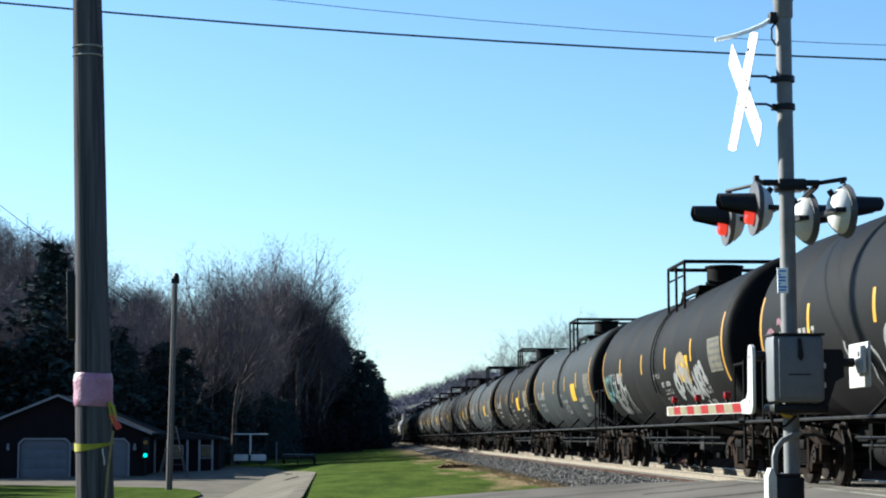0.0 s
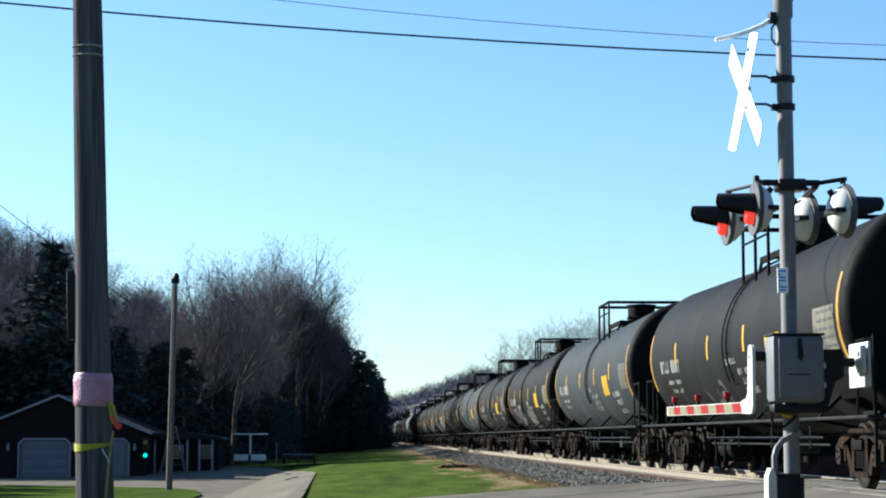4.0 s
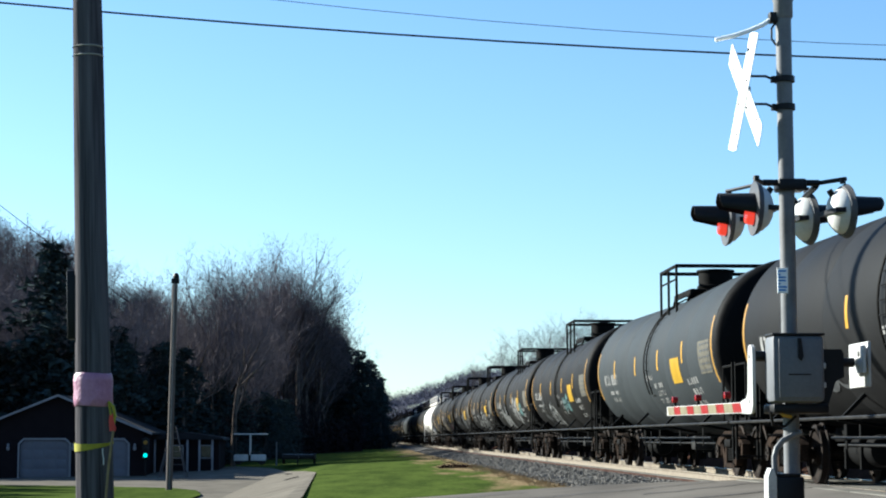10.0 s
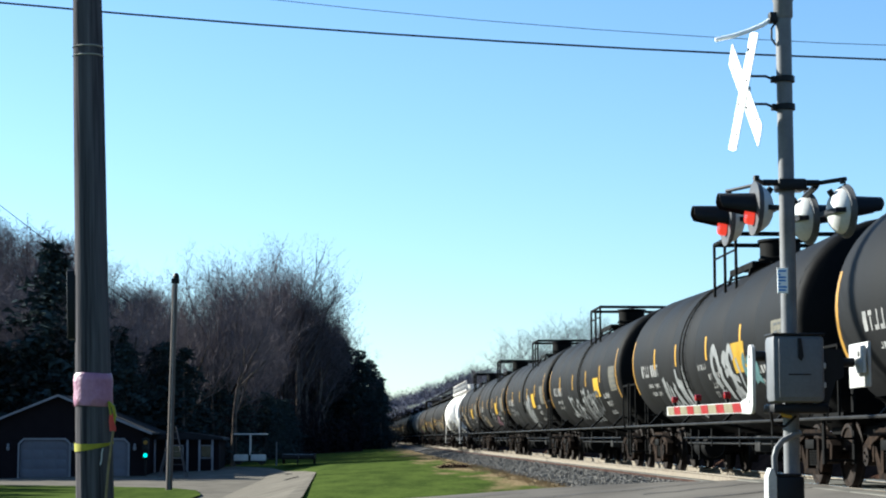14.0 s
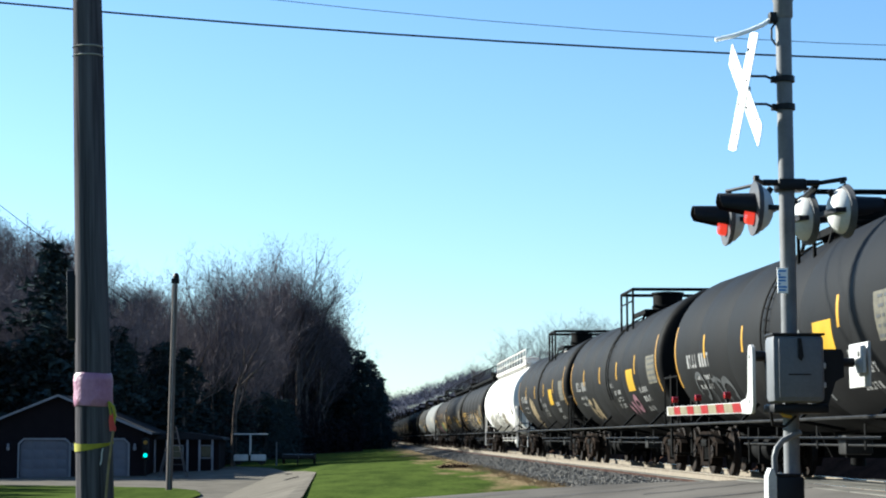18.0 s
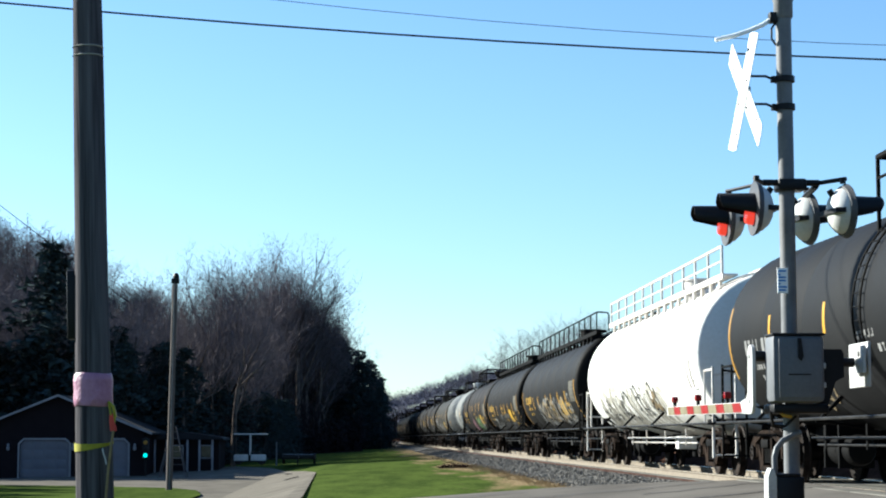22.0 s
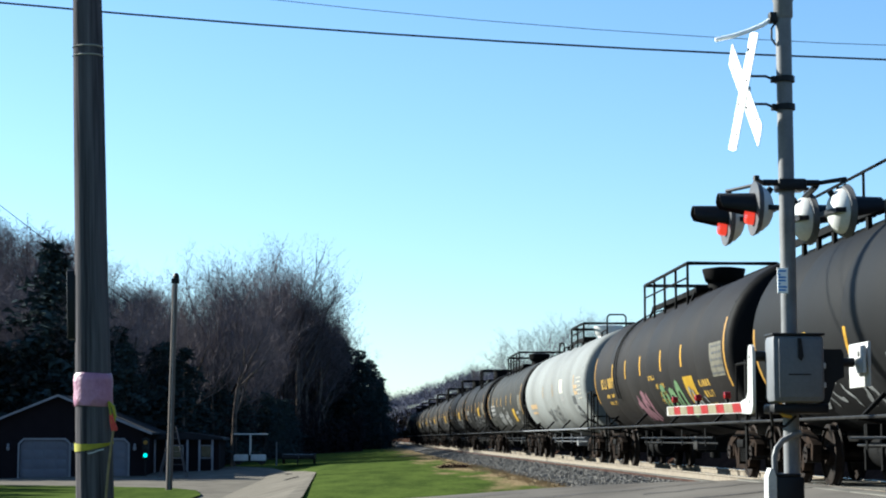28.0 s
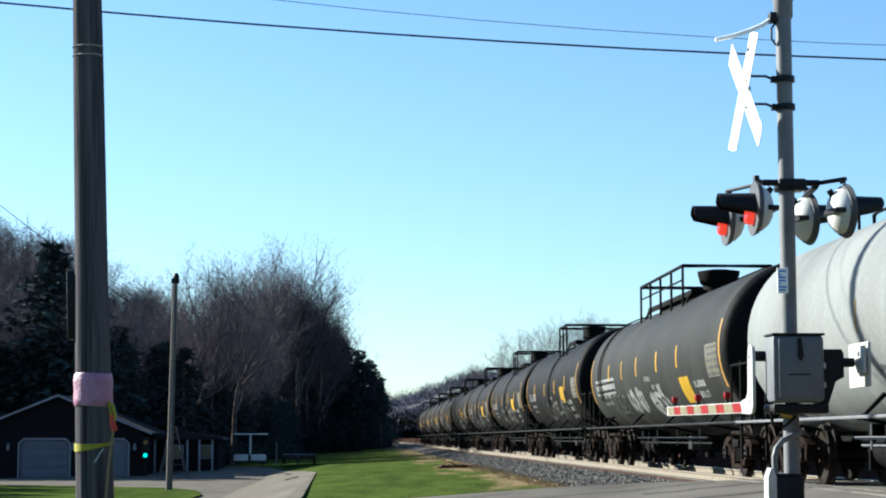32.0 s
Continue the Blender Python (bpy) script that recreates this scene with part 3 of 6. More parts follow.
def side_frame():
    bm = bmesh.new()
    a, b = 0.94, 1.08
    plate(bm, [(-1.18, 0.6), (-0.98, 0.7), (-0.4, 0.83), (0.4, 0.83), (0.98, 0.7), (1.18, 0.6), (1.12, 0.55), (0.72, 0.64), (0.36, 0.74), (-0.36, 0.74), (-0.72, 0.64), (-1.12, 0.55)], a, b, "YZ")
    for s in (-1, 1):
        plate(bm, [(s * 0.62, 0.6), (s * 0.74, 0.58), (s * 0.52, 0.22), (s * 0.34, 0.17), (s * 0.34, 0.28)], a + 0.01, b - 0.01, "YZ")
        plate(bm, [(s * 0.26, 0.7), (s * 0.38, 0.7), (s * 0.4, 0.22), (s * 0.28, 0.22)], a + 0.006, b - 0.006, "YZ")
        plate(bm, [(s * 1.06, 0.58), (s * 1.18, 0.59), (s * 1.15, 0.36), (s * 1.05, 0.38)], a + 0.01, b + 0.004, "YZ")
        plate(bm, [(s * 0.66, 0.6), (s * 0.76, 0.6), (s * 0.74, 0.38), (s * 0.68, 0.4)], a + 0.014, b + 0.002, "YZ")
        box(bm, a - 0.02, b + 0.02, s * 0.89 - 0.15, s * 0.89 + 0.15, 0.55, 0.62, 0.015)
    plate(bm, [(-0.46, 0.17), (0.46, 0.17), (0.4, 0.25), (-0.4, 0.25)], a - 0.004, b + 0.01, "YZ")
    return finish("side_frame", bm, M["truck"], 30)


def springs():
    bm = bmesh.new()
    for y in (-0.17, 0, 0.17):
        for k in range(6):
            tube(bm, (1.0, y, 0.3 + k * 0.04), (1.0, y, 0.32 + k * 0.04), 0.075, 0.075, 10)
        tube(bm, (1.0, y, 0.3), (1.0, y, 0.54), 0.05, None, 8)
    box(bm, 0.9, 1.12, -0.25, 0.25, 0.54, 0.68, 0.02)
    return finish("bolster_spring", bm, M["truck"], 30)


def bolster():
    bm = bmesh.new()
    box(bm, -0.9, 0.9, -0.2, 0.2, 0.5, 0.76, 0.03)
    tube(bm, (0, 0, 0.76), (0, 0, 0.86), 0.2, None, 16)
    for y in (-0.36, 0.36):
        box(bm, -0.85, 0.85, y - 0.05, y + 0.05, 0.34, 0.44, 0.01)
    return finish("truck", bm, M["steel"], 30)


WHEELS = []


def add_truck(car, y):
    tr = part("truck", kept("bolster", bolster), M["steel"], car, "", pose(0, y, RAIL_Z))
    for s in (0, 1):
        m = pose(0, 0, 0, 0, 0, 180 * s)
        part("side_frame", kept("side_frame", side_frame), M["truck"], tr, "rusty cast side frame", m)
        tagged(part("bolster_spring", kept("springs", springs), M["steel"], tr, "", m), kind="stuff")
    for dy in (-0.89, 0.89):
        w = part("wheelset", kept("wheelset", wheelset), M["wheel"], tr, "steel wheels on an axle", pose(0, dy, 0.457))
        WHEELS.append((w, dy))


def dome(flare):
    bm = bmesh.new()
    if flare:
        lathe(bm, [(0.34, 3.85), (0.34, 4.15), (0.4, 4.2), (0.46, 4.42), (0.46, 4.46), (0.2, 4.5)], "Z", 20)
    else:
        lathe(bm, [(0.37, 3.85), (0.37, 4.08), (0.4, 4.09), (0.4, 4.13), (0.37, 4.14), (0.37, 4.42), (0.41, 4.43), (0.41, 4.47), (0.1, 4.5)], "Z", 20)
    return finish("dome", bm, M["steel"], 35)


def cage_loop(y0, y1, w, top):
    """Top handrail loop of the manway cage."""
    bm = bmesh.new()
    pipe(bm, [(-w, y0, top), (-w, y1, top), (w, y1, top), (w, y0, top), (-w, y0, top)], 0.028, 6)
    return finish("platform_railing", bm, M["steel"], 35)


def cage_post(foot, top):
    return finish("post", tube(bmesh.new(), (0, 0, foot), (0, 0, top), 0.028, None, 6), M["steel"], 35)


def add_cage(car, y0, y1, posts, w=1.12, foot=3.5, top=4.48):
    """Handrail cage round the manway: posts standing on the tank's shoulder, a top loop and a lower bar each side."""
    rail = part("platform_railing", kept(("loop", y0, y1, w, top), lambda: cage_loop(y0, y1, w, top)), M["steel"], car)
    for s in (-1, 1):
        for k in range(posts):
            part("post", kept(("post", foot, top), lambda: cage_post(foot, top)), M["steel"], rail, "", pose(s * w, y0 + (y1 - y0) * k / (posts - 1), 0))
        part("lower_bar", kept(("bar", y0, y1, top), lambda: finish("lower_bar", tube(bmesh.new(), (0, y0, 4.2), (0, y1, 4.2), 0.02, None, 6), M["steel"], 35)), M["steel"], rail, "", pose(s * w, 0, 0))


def platform_deck(y0, y1, w=0.8):
    bm = bmesh.new()
    for k in range(int((y1 - y0) / 0.16)):
        y = y0 + 0.05 + 0.16 * k
        box(bm, -w, -0.45, y, y + 0.1, 3.96, 4.0)
        box(bm, 0.45, w, y, y + 0.1, 3.96, 4.0)
    for s in (-1, 1):
        box(bm, s * w - 0.03, s * w + 0.03, y0, y1, 3.88, 3.99)
        box(bm, s * 0.45 - 0.03, s * 0.45 + 0.03, y0, y1, 3.86, 3.99)
        for y in (y0 + 0.1, y1 - 0.1):
            tube(bm, (s * 0.9, y, 3.6), (s * w, y, 3.96), 0.03, None, 6)
    return finish("platform_deck", bm, M["steel"], 0)


def long_walkway(L, beyond=0.0):
    """Deck along both sides of the top; it may reach beyond the leading end."""
    bm = bmesh.new()
    for s in (-1, 1):
        for k in range(int((L + beyond) / 0.9)):
            y = -L / 2 - beyond + 0.2 + 0.9 * k
            box(bm, s * 0.62, s * 0.92, y, y + 0.78, 3.93, 3.97)
            if y > -L / 2:
                box(bm, s * 0.86, s * 0.92, y + 0.3, y + 0.42, 3.6, 3.93)
        box(bm, s * 0.9, s * 0.94, -L / 2 - beyond + 0.1, L / 2 - 0.1, 3.86, 3.97)
    return finish("walkway", bm, M["steel"], 0)


def long_railing(L, beyond=0.0):
    bm = bmesh.new()
    thin = 0.75 if beyond else 1.0
    near, far = -L / 2 - beyond + 0.3, L / 2 - 0.3
    for s in (-1, 1):
        n = int((far - near) / 1.3)
        for k in range(n + 1):
            y = near + (far - near) * k / n
            tube(bm, (s * 0.9, y, 3.9), (s * 0.9, y, 4.5), 0.026 * thin, None, 6)
        tube(bm, (s * 0.9, near, 4.5), (s * 0.9, far, 4.5), 0.03 * thin, None, 6)
        if not beyond:
            tube(bm, (s * 0.9, near, 4.22), (s * 0.9, far, 4.22), 0.02, None, 6)
        else:
            pipe(bm, [(s * 0.9, near, 4.5), (s * 0.84, near - 0.1, 4.5), (s * 0.6, near - 0.12, 4.48), (s * 0.56, near - 0.12, 4.4), (s * 0.56, near - 0.12, 3.95)], 0.022, 6)
    return finish("walkway_railing", bm, M["steel"], 35)


def ladder_arc():
    return [(math.cos(a), math.sin(a)) for a in [math.radians(100 + 6.5 * k) for k in range(17)]]


def ladder_stile():
    """Stile bent round the shell from the deck to the sill."""
    r = TANK_R + 0.05
    return finish("ladder", pipe(bmesh.new(), [(r * c, 0, TANK_Z + r * s) for c, s in ladder_arc()], 0.017, 5), M["steel"], 60)


def add_ladder(car, y, material):
    lad = part("ladder", kept("stile", ladder_stile), material, car, "", pose(0, y, 0))
    part("stile", KEEP["stile"], material, lad, "", pose(0, 0.36, 0))
    rung = kept("rung", lambda: finish("rung", tube(bmesh.new(), (0, 0, 0), (0, 0.36, 0), 0.009, None, 5), M["steel"], 30))
    for c, s in ladder_arc()[4:]:
        part("rung", rung, material, lad, "", pose((TANK_R + 0.05) * c, 0, TANK_Z + (TANK_R + 0.05) * s))


def handrail(L):
    bm = bmesh.new()
    pts = [(-1.5, -L / 2 - 1.2, 1.12), (-1.5, L / 2 + 1.2, 1.12)]
    tube(bm, pts[0], pts[1], 0.023, None, 6)
    for y in (-L / 2 - 1.2, L / 2 + 1.2):
        tube(bm, (-1.5, y, 1.12), (-1.2, y, 1.12), 0.03, None, 6)
    return finish("handrail", bm, M["pipe"], 35)


def bracket():
    bm = bmesh.new()
    plate(bm, [(-1.49, 1.08), (-1.44, 1.08), (-1.08, 1.42), (-1.12, 1.46)], -0.04, 0.04, "XZ")
    tube(bm, (-1.5, 0, 1.12), (-0.75, 0, 0.98), 0.025, None, 5)
    return finish("bracket", bm, M["steel"], 0)


def draft_sill():
    bm = bmesh.new()
    box(bm, -0.3, 0.3, -2.6, 1.25, 0.72, 1.02, 0.02)
    plate(bm, [(-1.35, 1.06), (1.35, 1.06), (1.35, 1.12), (-1.35, 1.12)], 0.35, 1.2, "XZ")
    for x in (-0.9, 0.9):
        plate(bm, [(x - 0.04, 1.0), (x + 0.04, 1.0), (x + 0.04, 1.9), (x - 0.04, 1.7)], -0.5, -0.45, "XZ")
    plate(bm, [(-1.25, 1.3), (-0.3, 0.85), (0.3, 0.85), (1.25, 1.3), (0.95, 1.34), (-0.95, 1.34)], -1.0, -0.75, "XZ")
    return finish("draft_sill", bm, M["steel"], 0)


def coupler():
    bm = bmesh.new()
    box(bm, -0.1, 0.1, 1.2, 1.5, 0.78, 0.95, 0.02)
    box(bm, -0.18, 0.16, 1.42, 1.57, 0.74, 0.99, 0.03)
    tube(bm, (0.35, 1.2, 0.8), (0.4, 1.56, 0.5), 0.025, None, 6)
    return finish("coupler", bm, M["truck"], 30)


def end_cage():
    """Corner handholds, ladder and end rail of one end platform."""
    bm = bmesh.new()
    for x in (-1.4, -0.98, 0.98, 1.4):
        tube(bm, (x, 1.15, 0.45), (x, 1.15, 2.1 if abs(x) > 1.2 else 1.95), 0.024, None, 6)
    for x in (-1.4, 0.98):
        for k in range(4):
            tube(bm, (x, 1.15, 0.5 + 0.3 * k), (x + 0.42, 1.15, 0.5 + 0.3 * k), 0.016, None, 5)
        tube(bm, (x, 1.15, 2.0), (x + 0.42, 1.15, 1.95), 0.022, None, 5)
    tube(bm, (-0.98, 1.15, 1.95), (0.98, 1.15, 1.95), 0.024, None, 6)
    for x in (-0.5, 0.0, 0.5):
        tube(bm, (x, 1.15, 1.1), (x, 1.15, 1.95), 0.02, None, 5)
    for s in (-1, 1):
        tube(bm, (s * 1.4, 1.15, 2.05), (s * 1.4, 0.35, 2.05), 0.022, None, 5)
        tube(bm, (s * 1.4, 0.35, 2.05), (s * 1.4, 0.35, 1.1), 0.022, None, 5)
    return finish("end_railing", bm, M["steel"], 30)


def brake_wheel():
    bm = bmesh.new()
    for k in range(16):
        a, b = 2 * math.pi * k / 16, 2 * math.pi * (k + 1) / 16
        tube(bm, (0.28 * math.cos(a) - 0.6, 1.25, 1.75 + 0.28 * math.sin(a)), (0.28 * math.cos(b) - 0.6, 1.25, 1.75 + 0.28 * math.sin(b)), 0.018, None, 5)
        if k % 4 == 0:
            tube(bm, (-0.6, 1.25, 1.75), (0.28 * math.cos(a) - 0.6, 1.25, 1.75 + 0.28 * math.sin(a)), 0.014, None, 5)
    box(bm, -0.75, -0.45, 1.1, 1.22, 1.55, 1.95, 0.03)
    return finish("brake_wheel", bm, M["steel"], 30)


def brake_gear():
    bm = bmesh.new()
    for x, z in ((-0.95, 0.86), (-0.85, 0.76), (0.6, 0.8)):
        tube(bm, (x, -4.6, z), (x, 4.4, z), 0.02, None, 5)
    for y in (-3.8, -1.2, 1.4, 3.6):
        tube(bm, (-0.95, y, 0.7), (-0.95, y, 1.05), 0.018, None, 5)
        tube(bm, (-0.95, y, 0.84), (-0.3, y, 0.96), 0.018, None, 5)
    box(bm, -0.9, -0.5, -2.6, -2.2, 0.62, 0.9, 0.03)
    return finish("brake_rigging", bm, M["pipe"], 30)


def reservoir():
    bm = bmesh.new()
    lathe(bm, [(0.05, -0.75), (0.2, -0.68), (0.23, -0.6), (0.23, 0.6), (0.2, 0.68), (0.05, 0.75)], "Y", 18, (-0.6, 3.6, 0.68))
    for y in (3.2, 4.0):
        box(bm, -0.86, -0.34, y, y + 0.06, 0.42, 1.05)
    return finish("air_reservoir", bm, M["steel"], 30)


def outlet():
    bm = bmesh.new()
    lathe(bm, [(0.32, 1.05), (0.32, 0.82), (0.24, 0.8), (0.18, 0.62), (0.12, 0.6), (0.12, 0.42), (0.05, 0.42)], "Z", 18)
    plate(bm, [(-0.5, 0.95), (0.5, 0.95), (0.3, 0.55), (-0.3, 0.55)], -0.45, -0.4, "XZ")
    plate(bm, [(-0.5, 0.95), (0.5, 0.95), (0.3, 0.55), (-0.3, 0.55)], 0.4, 0.45, "XZ")
    return finish("bottom_outlet", bm, M["steel"], 30)


def lettering(y0, width, z0, height, count, seed, gap=0.25):
    """A row of plain bars in place of stencilled characters."""
    rnd = random.Random(seed)
    bm = bmesh.new()
    step = width / count
    for k in range(count):
        if k == count // 2 and count > 5:
            continue
        y, w = y0 + k * step, step * rnd.uniform(0.5, 0.78)
        kind = rnd.random()
        if kind < 0.45:
            patch(bm, y, y + w, z0, z0 + height, 0.007, 0.0, 2)
        elif kind < 0.75:
            patch(bm, y, y + step * 0.2, z0, z0 + height, 0.007, 0.0, 2)
            patch(bm, y + step * 0.22, y + step * 0.7, z0, z0 + height * 0.25, 0.007, 0.0, 1)
        else:
            patch(bm, y, y + step * 0.65, z0 + height * 0.75, z0 + height, 0.007, 0.0, 1)
            patch(bm, y + step * 0.2, y + step * 0.4, z0, z0 + height * 0.7, 0.007, 0.0, 2)
    return bm


def grab_loop(width, height, base):
    """Bent handhold of one tube, standing on the tank's crown."""
    w, h = width / 2, height
    pts = [(-w, 0, base), (-w, 0, base + h * 0.85), (-w * 0.75, 0, base + h * 0.97), (w * 0.75, 0, base + h * 0.97), (w, 0, base + h * 0.85), (w, 0, base)]
    return finish("grab_loop", pipe(bmesh.new(), pts, 0.024, 6), M["steel"], 60)


def stencil_text(rows, y0, y1, z0, z1, seed):
    """Rows of dark plain bars on a stencil panel."""
    rnd = random.Random(seed)
    bm = bmesh.new()
    step = (z1 - z0) / rows
    for r in range(rows):
        y = y0 + 0.06
        while y < y1 - 0.2:
            w = rnd.uniform(0.1, 0.3)
            patch(bm, y, min(y1 - 0.05, y + w), z0 + step * (r + 0.3), z0 + step * (r + 0.62), 0.014, 0.0, 1)
            y += w + 0.08
    return bm


def tank_car(c, L, kind, paint, label, trim="steel", marks=True, tags=(), letters="lettering", seed=0, low=False, ladder=-0.6):
    paintmat, tm = M[paint], M[trim]
    car = thing("tank_car", pose(TRACK_X, SPEED * c - L / 2, 0), label, "tank car", "cars of the freight train")
    shell = part("tank_shell", kept(("shell", L, kind), lambda: tank_shell(L, kind)), paintmat, car)
    up = rise(L, kind)

    def slope(y):
        return up * abs(y) / (L / 2)
    for y, turn in ((L / 2, 0), (-L / 2, 180)):
        # dark cars get the shade-toned head colour, pale ones keep their paint
        part("tank_head", kept(("head", paint == "white"), lambda: tank_head(0.12, math.radians(75), 0.05) if paint == "white" else tank_head()), paintmat if paint in ("white", "lightgrey") else M["headshade"], car, "", pose(0, y, up, 0, 0, turn))
        part("draft_sill", kept("sill", draft_sill), M["steel"], car, "", pose(0, y, 0.08, 0, 0, turn))
        part("coupler", kept("coupler", coupler), M["truck"], car, "", pose(0, y, 0.12, 0, 0, turn))
        part("end_railing", kept("end", end_cage), tm, car, "", pose(0, y, 0.05, 0, 0, turn))
    part("brake_wheel", kept("brakewheel", brake_wheel), tm, car, "", pose(0, L / 2, 0.05))
    for y in (-L / 2 + 0.8, L / 2 - 0.8):
        add_truck(car, y)
    for turn in (0, 180):
        rail = part("handrail", kept(("hand", L), lambda: handrail(L)), M["galv"] if paint == "lightgrey" else M["pipe"], car, "", pose(0, 0, 0, 0, 0, turn))
        for k in range(4):
            part("bracket", kept("bracket", bracket), M["steel"], rail, "", pose(0, -L / 2 + 1.6 + (L - 3.2) * k / 3, 0))
    part("brake_rigging", kept("rods", brake_gear), M["whitesteel"] if trim == "whitesteel" else M["galv"] if paint == "lightgrey" else M["pipe"], car)
    part("air_reservoir", kept("reservoir", reservoir), M["steel"], car)
    part("bottom_outlet", kept("outlet", outlet), M["steel"], car)
    if kind == "cage":
        part("dome", kept("dome", lambda: dome(False)), M["steel"], car, "", pose(-0.1, -1.0, 0))
        add_cage(car, -1.95, 0.0, 3)
        part("platform_deck", kept("deck", lambda: platform_deck(-1.95, 0.0)), M["steel"], car)
        add_ladder(car, ladder, M["steel"])
    elif kind == "flared":
        if paint == "lightgrey":
            part("dome", kept("flare", lambda: dome(True)), M["silver"], car, "dusty silver dome", pose(0, -3.2, -0.12))
            add_cage(car, -3.4, -0.2, 3, 0.8, 3.7, 4.42)
            part("platform_deck", kept("deck3", lambda: platform_deck(-3.4, -0.2, 0.75)), M["steel"], car)
            part("grab_loop", kept("loop_tall", lambda: grab_loop(0.16, 0.44, 3.86)), M["steel"], car, "narrow bent handhold", pose(-0.4, L / 2 - 2.4, 0))
            part("grab_loop", kept("loop_wide", lambda: grab_loop(0.55, 0.6, 3.86)), M["steel"], car, "wide bent handhold", pose(-0.3, -L / 2 + 1.5, 0))
            for y in (L / 2 - 4.2, L / 2 - 5.6, -L / 2 + 3.0):
                part("grab_loop", kept("loop_low", lambda: grab_loop(1.1, 0.2, 3.86)), M["steel"], car, "low handrail on the crown", pose(-0.45, y, 0, 0, 0, 90))
        else:
            part("dome", kept("flare", lambda: dome(True)), M["steel"], car, "", pose(0, -1.2, 0))
            add_cage(car, -2.1, 3.6, 5, 0.95, 3.6, 4.5)
            part("platform_deck", kept("deck2", lambda: platform_deck(-2.1, 3.6, 0.75)), M["steel"], car)
            add_ladder(car, ladder, M["steel"])
    else:
        part("walkway", kept(("walk", L), lambda: long_walkway(L, 0.8 if low else 0.0)), tm, car)
        part("walkway_railing", kept(("wrail", L), lambda: long_railing(L, 0.8 if low else 0.0)), tm, car)
        part("dome", kept("dome", lambda: dome(False)), tm, car, "", pose(0, -0.6, 0))
        if paint == "white":
            add_ladder(car, -L / 2 + 0.4, tm)
    dz = -0.75 if low else 0.0
    if marks:
        strip = kept(("strip", low), lambda: finish("reflector", patch(bmesh.new(), -0.065, 0.065, 2.25 + dz / 2, 2.68 + dz / 2), M["yellow"], 60))
        spots = (0.2, 0.365 if ladder > 0 else 0.412, 0.57 if ladder > 0 else 0.612, 0.762 if ladder > 0 else 0.8)
        if kind == "flared":
            spots = (0.195, 0.32, 0.45, 0.61, 0.75)
        elif kind == "walk":
            spots = (0.14, 0.24, 0.34, 0.5, 0.6, 0.72, 0.84)
        for q in spots:
            y = L / 2 - L * q
            part("reflector", strip, M["yellow"], shell, "", pose(0, y, slope(y)))
        arc = kept(("arc", low), lambda: finish("end_reflector", patch(bmesh.new(), -0.06, 0.06, 1.75 + dz / 2, 2.95 + dz / 2, rows=8), M["orange"], 60))
        for y in (L / 2 - 0.1, -L / 2 + 0.1):
            part("end_reflector", arc, M["orange"], shell, "", pose(0, y, slope(y)))
        lo = -0.35 if kind != "cage" else 0.0
        y = -L / 2 + 3.95
        part("placard", kept(("plac", kind), lambda: finish("placard", patch(bmesh.new(), -0.5, 0.5, 1.9 + lo, 2.4 + lo, 0.01), M["placard"], 60)), M["placard"], shell, "yellow hazard placard", pose(0, y, slope(y)))
        y = -L / 2 + 0.85
        board = part("stencil_panel", kept("sten", lambda: finish("stencil_panel", patch(bmesh.new(), -0.55, 0.55, 1.95, 2.55, 0.01), M["stencil"], 60)), M["stencil"], shell, "grey panel of inspection stencils", pose(0, y, slope(y)))
        part("stencil_text", kept("stentext", lambda: finish("stencil_text", stencil_text(5, -0.55, 0.55, 1.95, 2.55, 9), M["tag_grey"], 60)), M["tag_grey"], board, "rows of dark stencil bars")["kind"] = "stuff"
        for k, (y, w, z, h, n) in enumerate(((L / 2 - 3.4, 2.2, 2.1, 0.25, 9), (L / 2 - 3.2, 1.5, 1.87, 0.08, 9), (L / 2 - 3.1, 1.2, 1.7, 0.08, 7), (-0.9, 0.8, 2.1, 0.1, 5), (-1.9, 1.0, 1.9, 0.1, 6), (-1.9, 0.9, 1.74, 0.1, 5), (-1.9, 1.0, 1.58, 0.1, 6), (-L / 2 + 2.0, 1.1, 1.82, 0.12, 5), (-L / 2 + 2.0, 0.9, 1.62, 0.12, 4), (-L / 2 + 2.3, 0.9, 1.42, 0.09, 5))):
            row = part("lettering", kept(("let", L, kind, k), lambda: finish("lettering", lifted(lettering(y, w, z, h, n, k), L, kind), M["lettering"], 60)), M[letters], shell, "stencilled lettering")
            row["kind"] = "stuff"
    if paint == "lightgrey":
        for far, z, w, h, mm, lb in ((11.8, 2.25, 0.95, 0.42, "tag_pale", "white square notice"), (12.0, 2.0, 0.7, 0.16, "lettering", "small dark stencil"), (2.6, 1.9, 2.2, 0.16, "tag_ochre", "faded orange lettering"), (2.4, 1.72, 1.6, 0.08, "tag_ochre", "faded orange lettering"), (15.2, 2.2, 0.12, 0.5, "orange", "faded orange strip"), (6.4, 2.2, 0.08, 0.4, "orange", "faded orange strip"), (9.4, 2.2, 0.08, 0.4, "orange", "faded orange strip"), (14.9, 1.85, 0.8, 0.25, "tag_grey", "dark grey stencil patch"), (15.6, 2.3, 0.9, 0.1, "tag_ochre", "faded orange lettering"), (15.6, 2.12, 0.7, 0.1, "tag_ochre", "faded orange lettering")):
            y = L / 2 - far
            part("notice", finish("notice", patch(bmesh.new(), y - w / 2, y + w / 2, z, z + h, 0.01), M[mm], 60), M[mm], shell, lb)
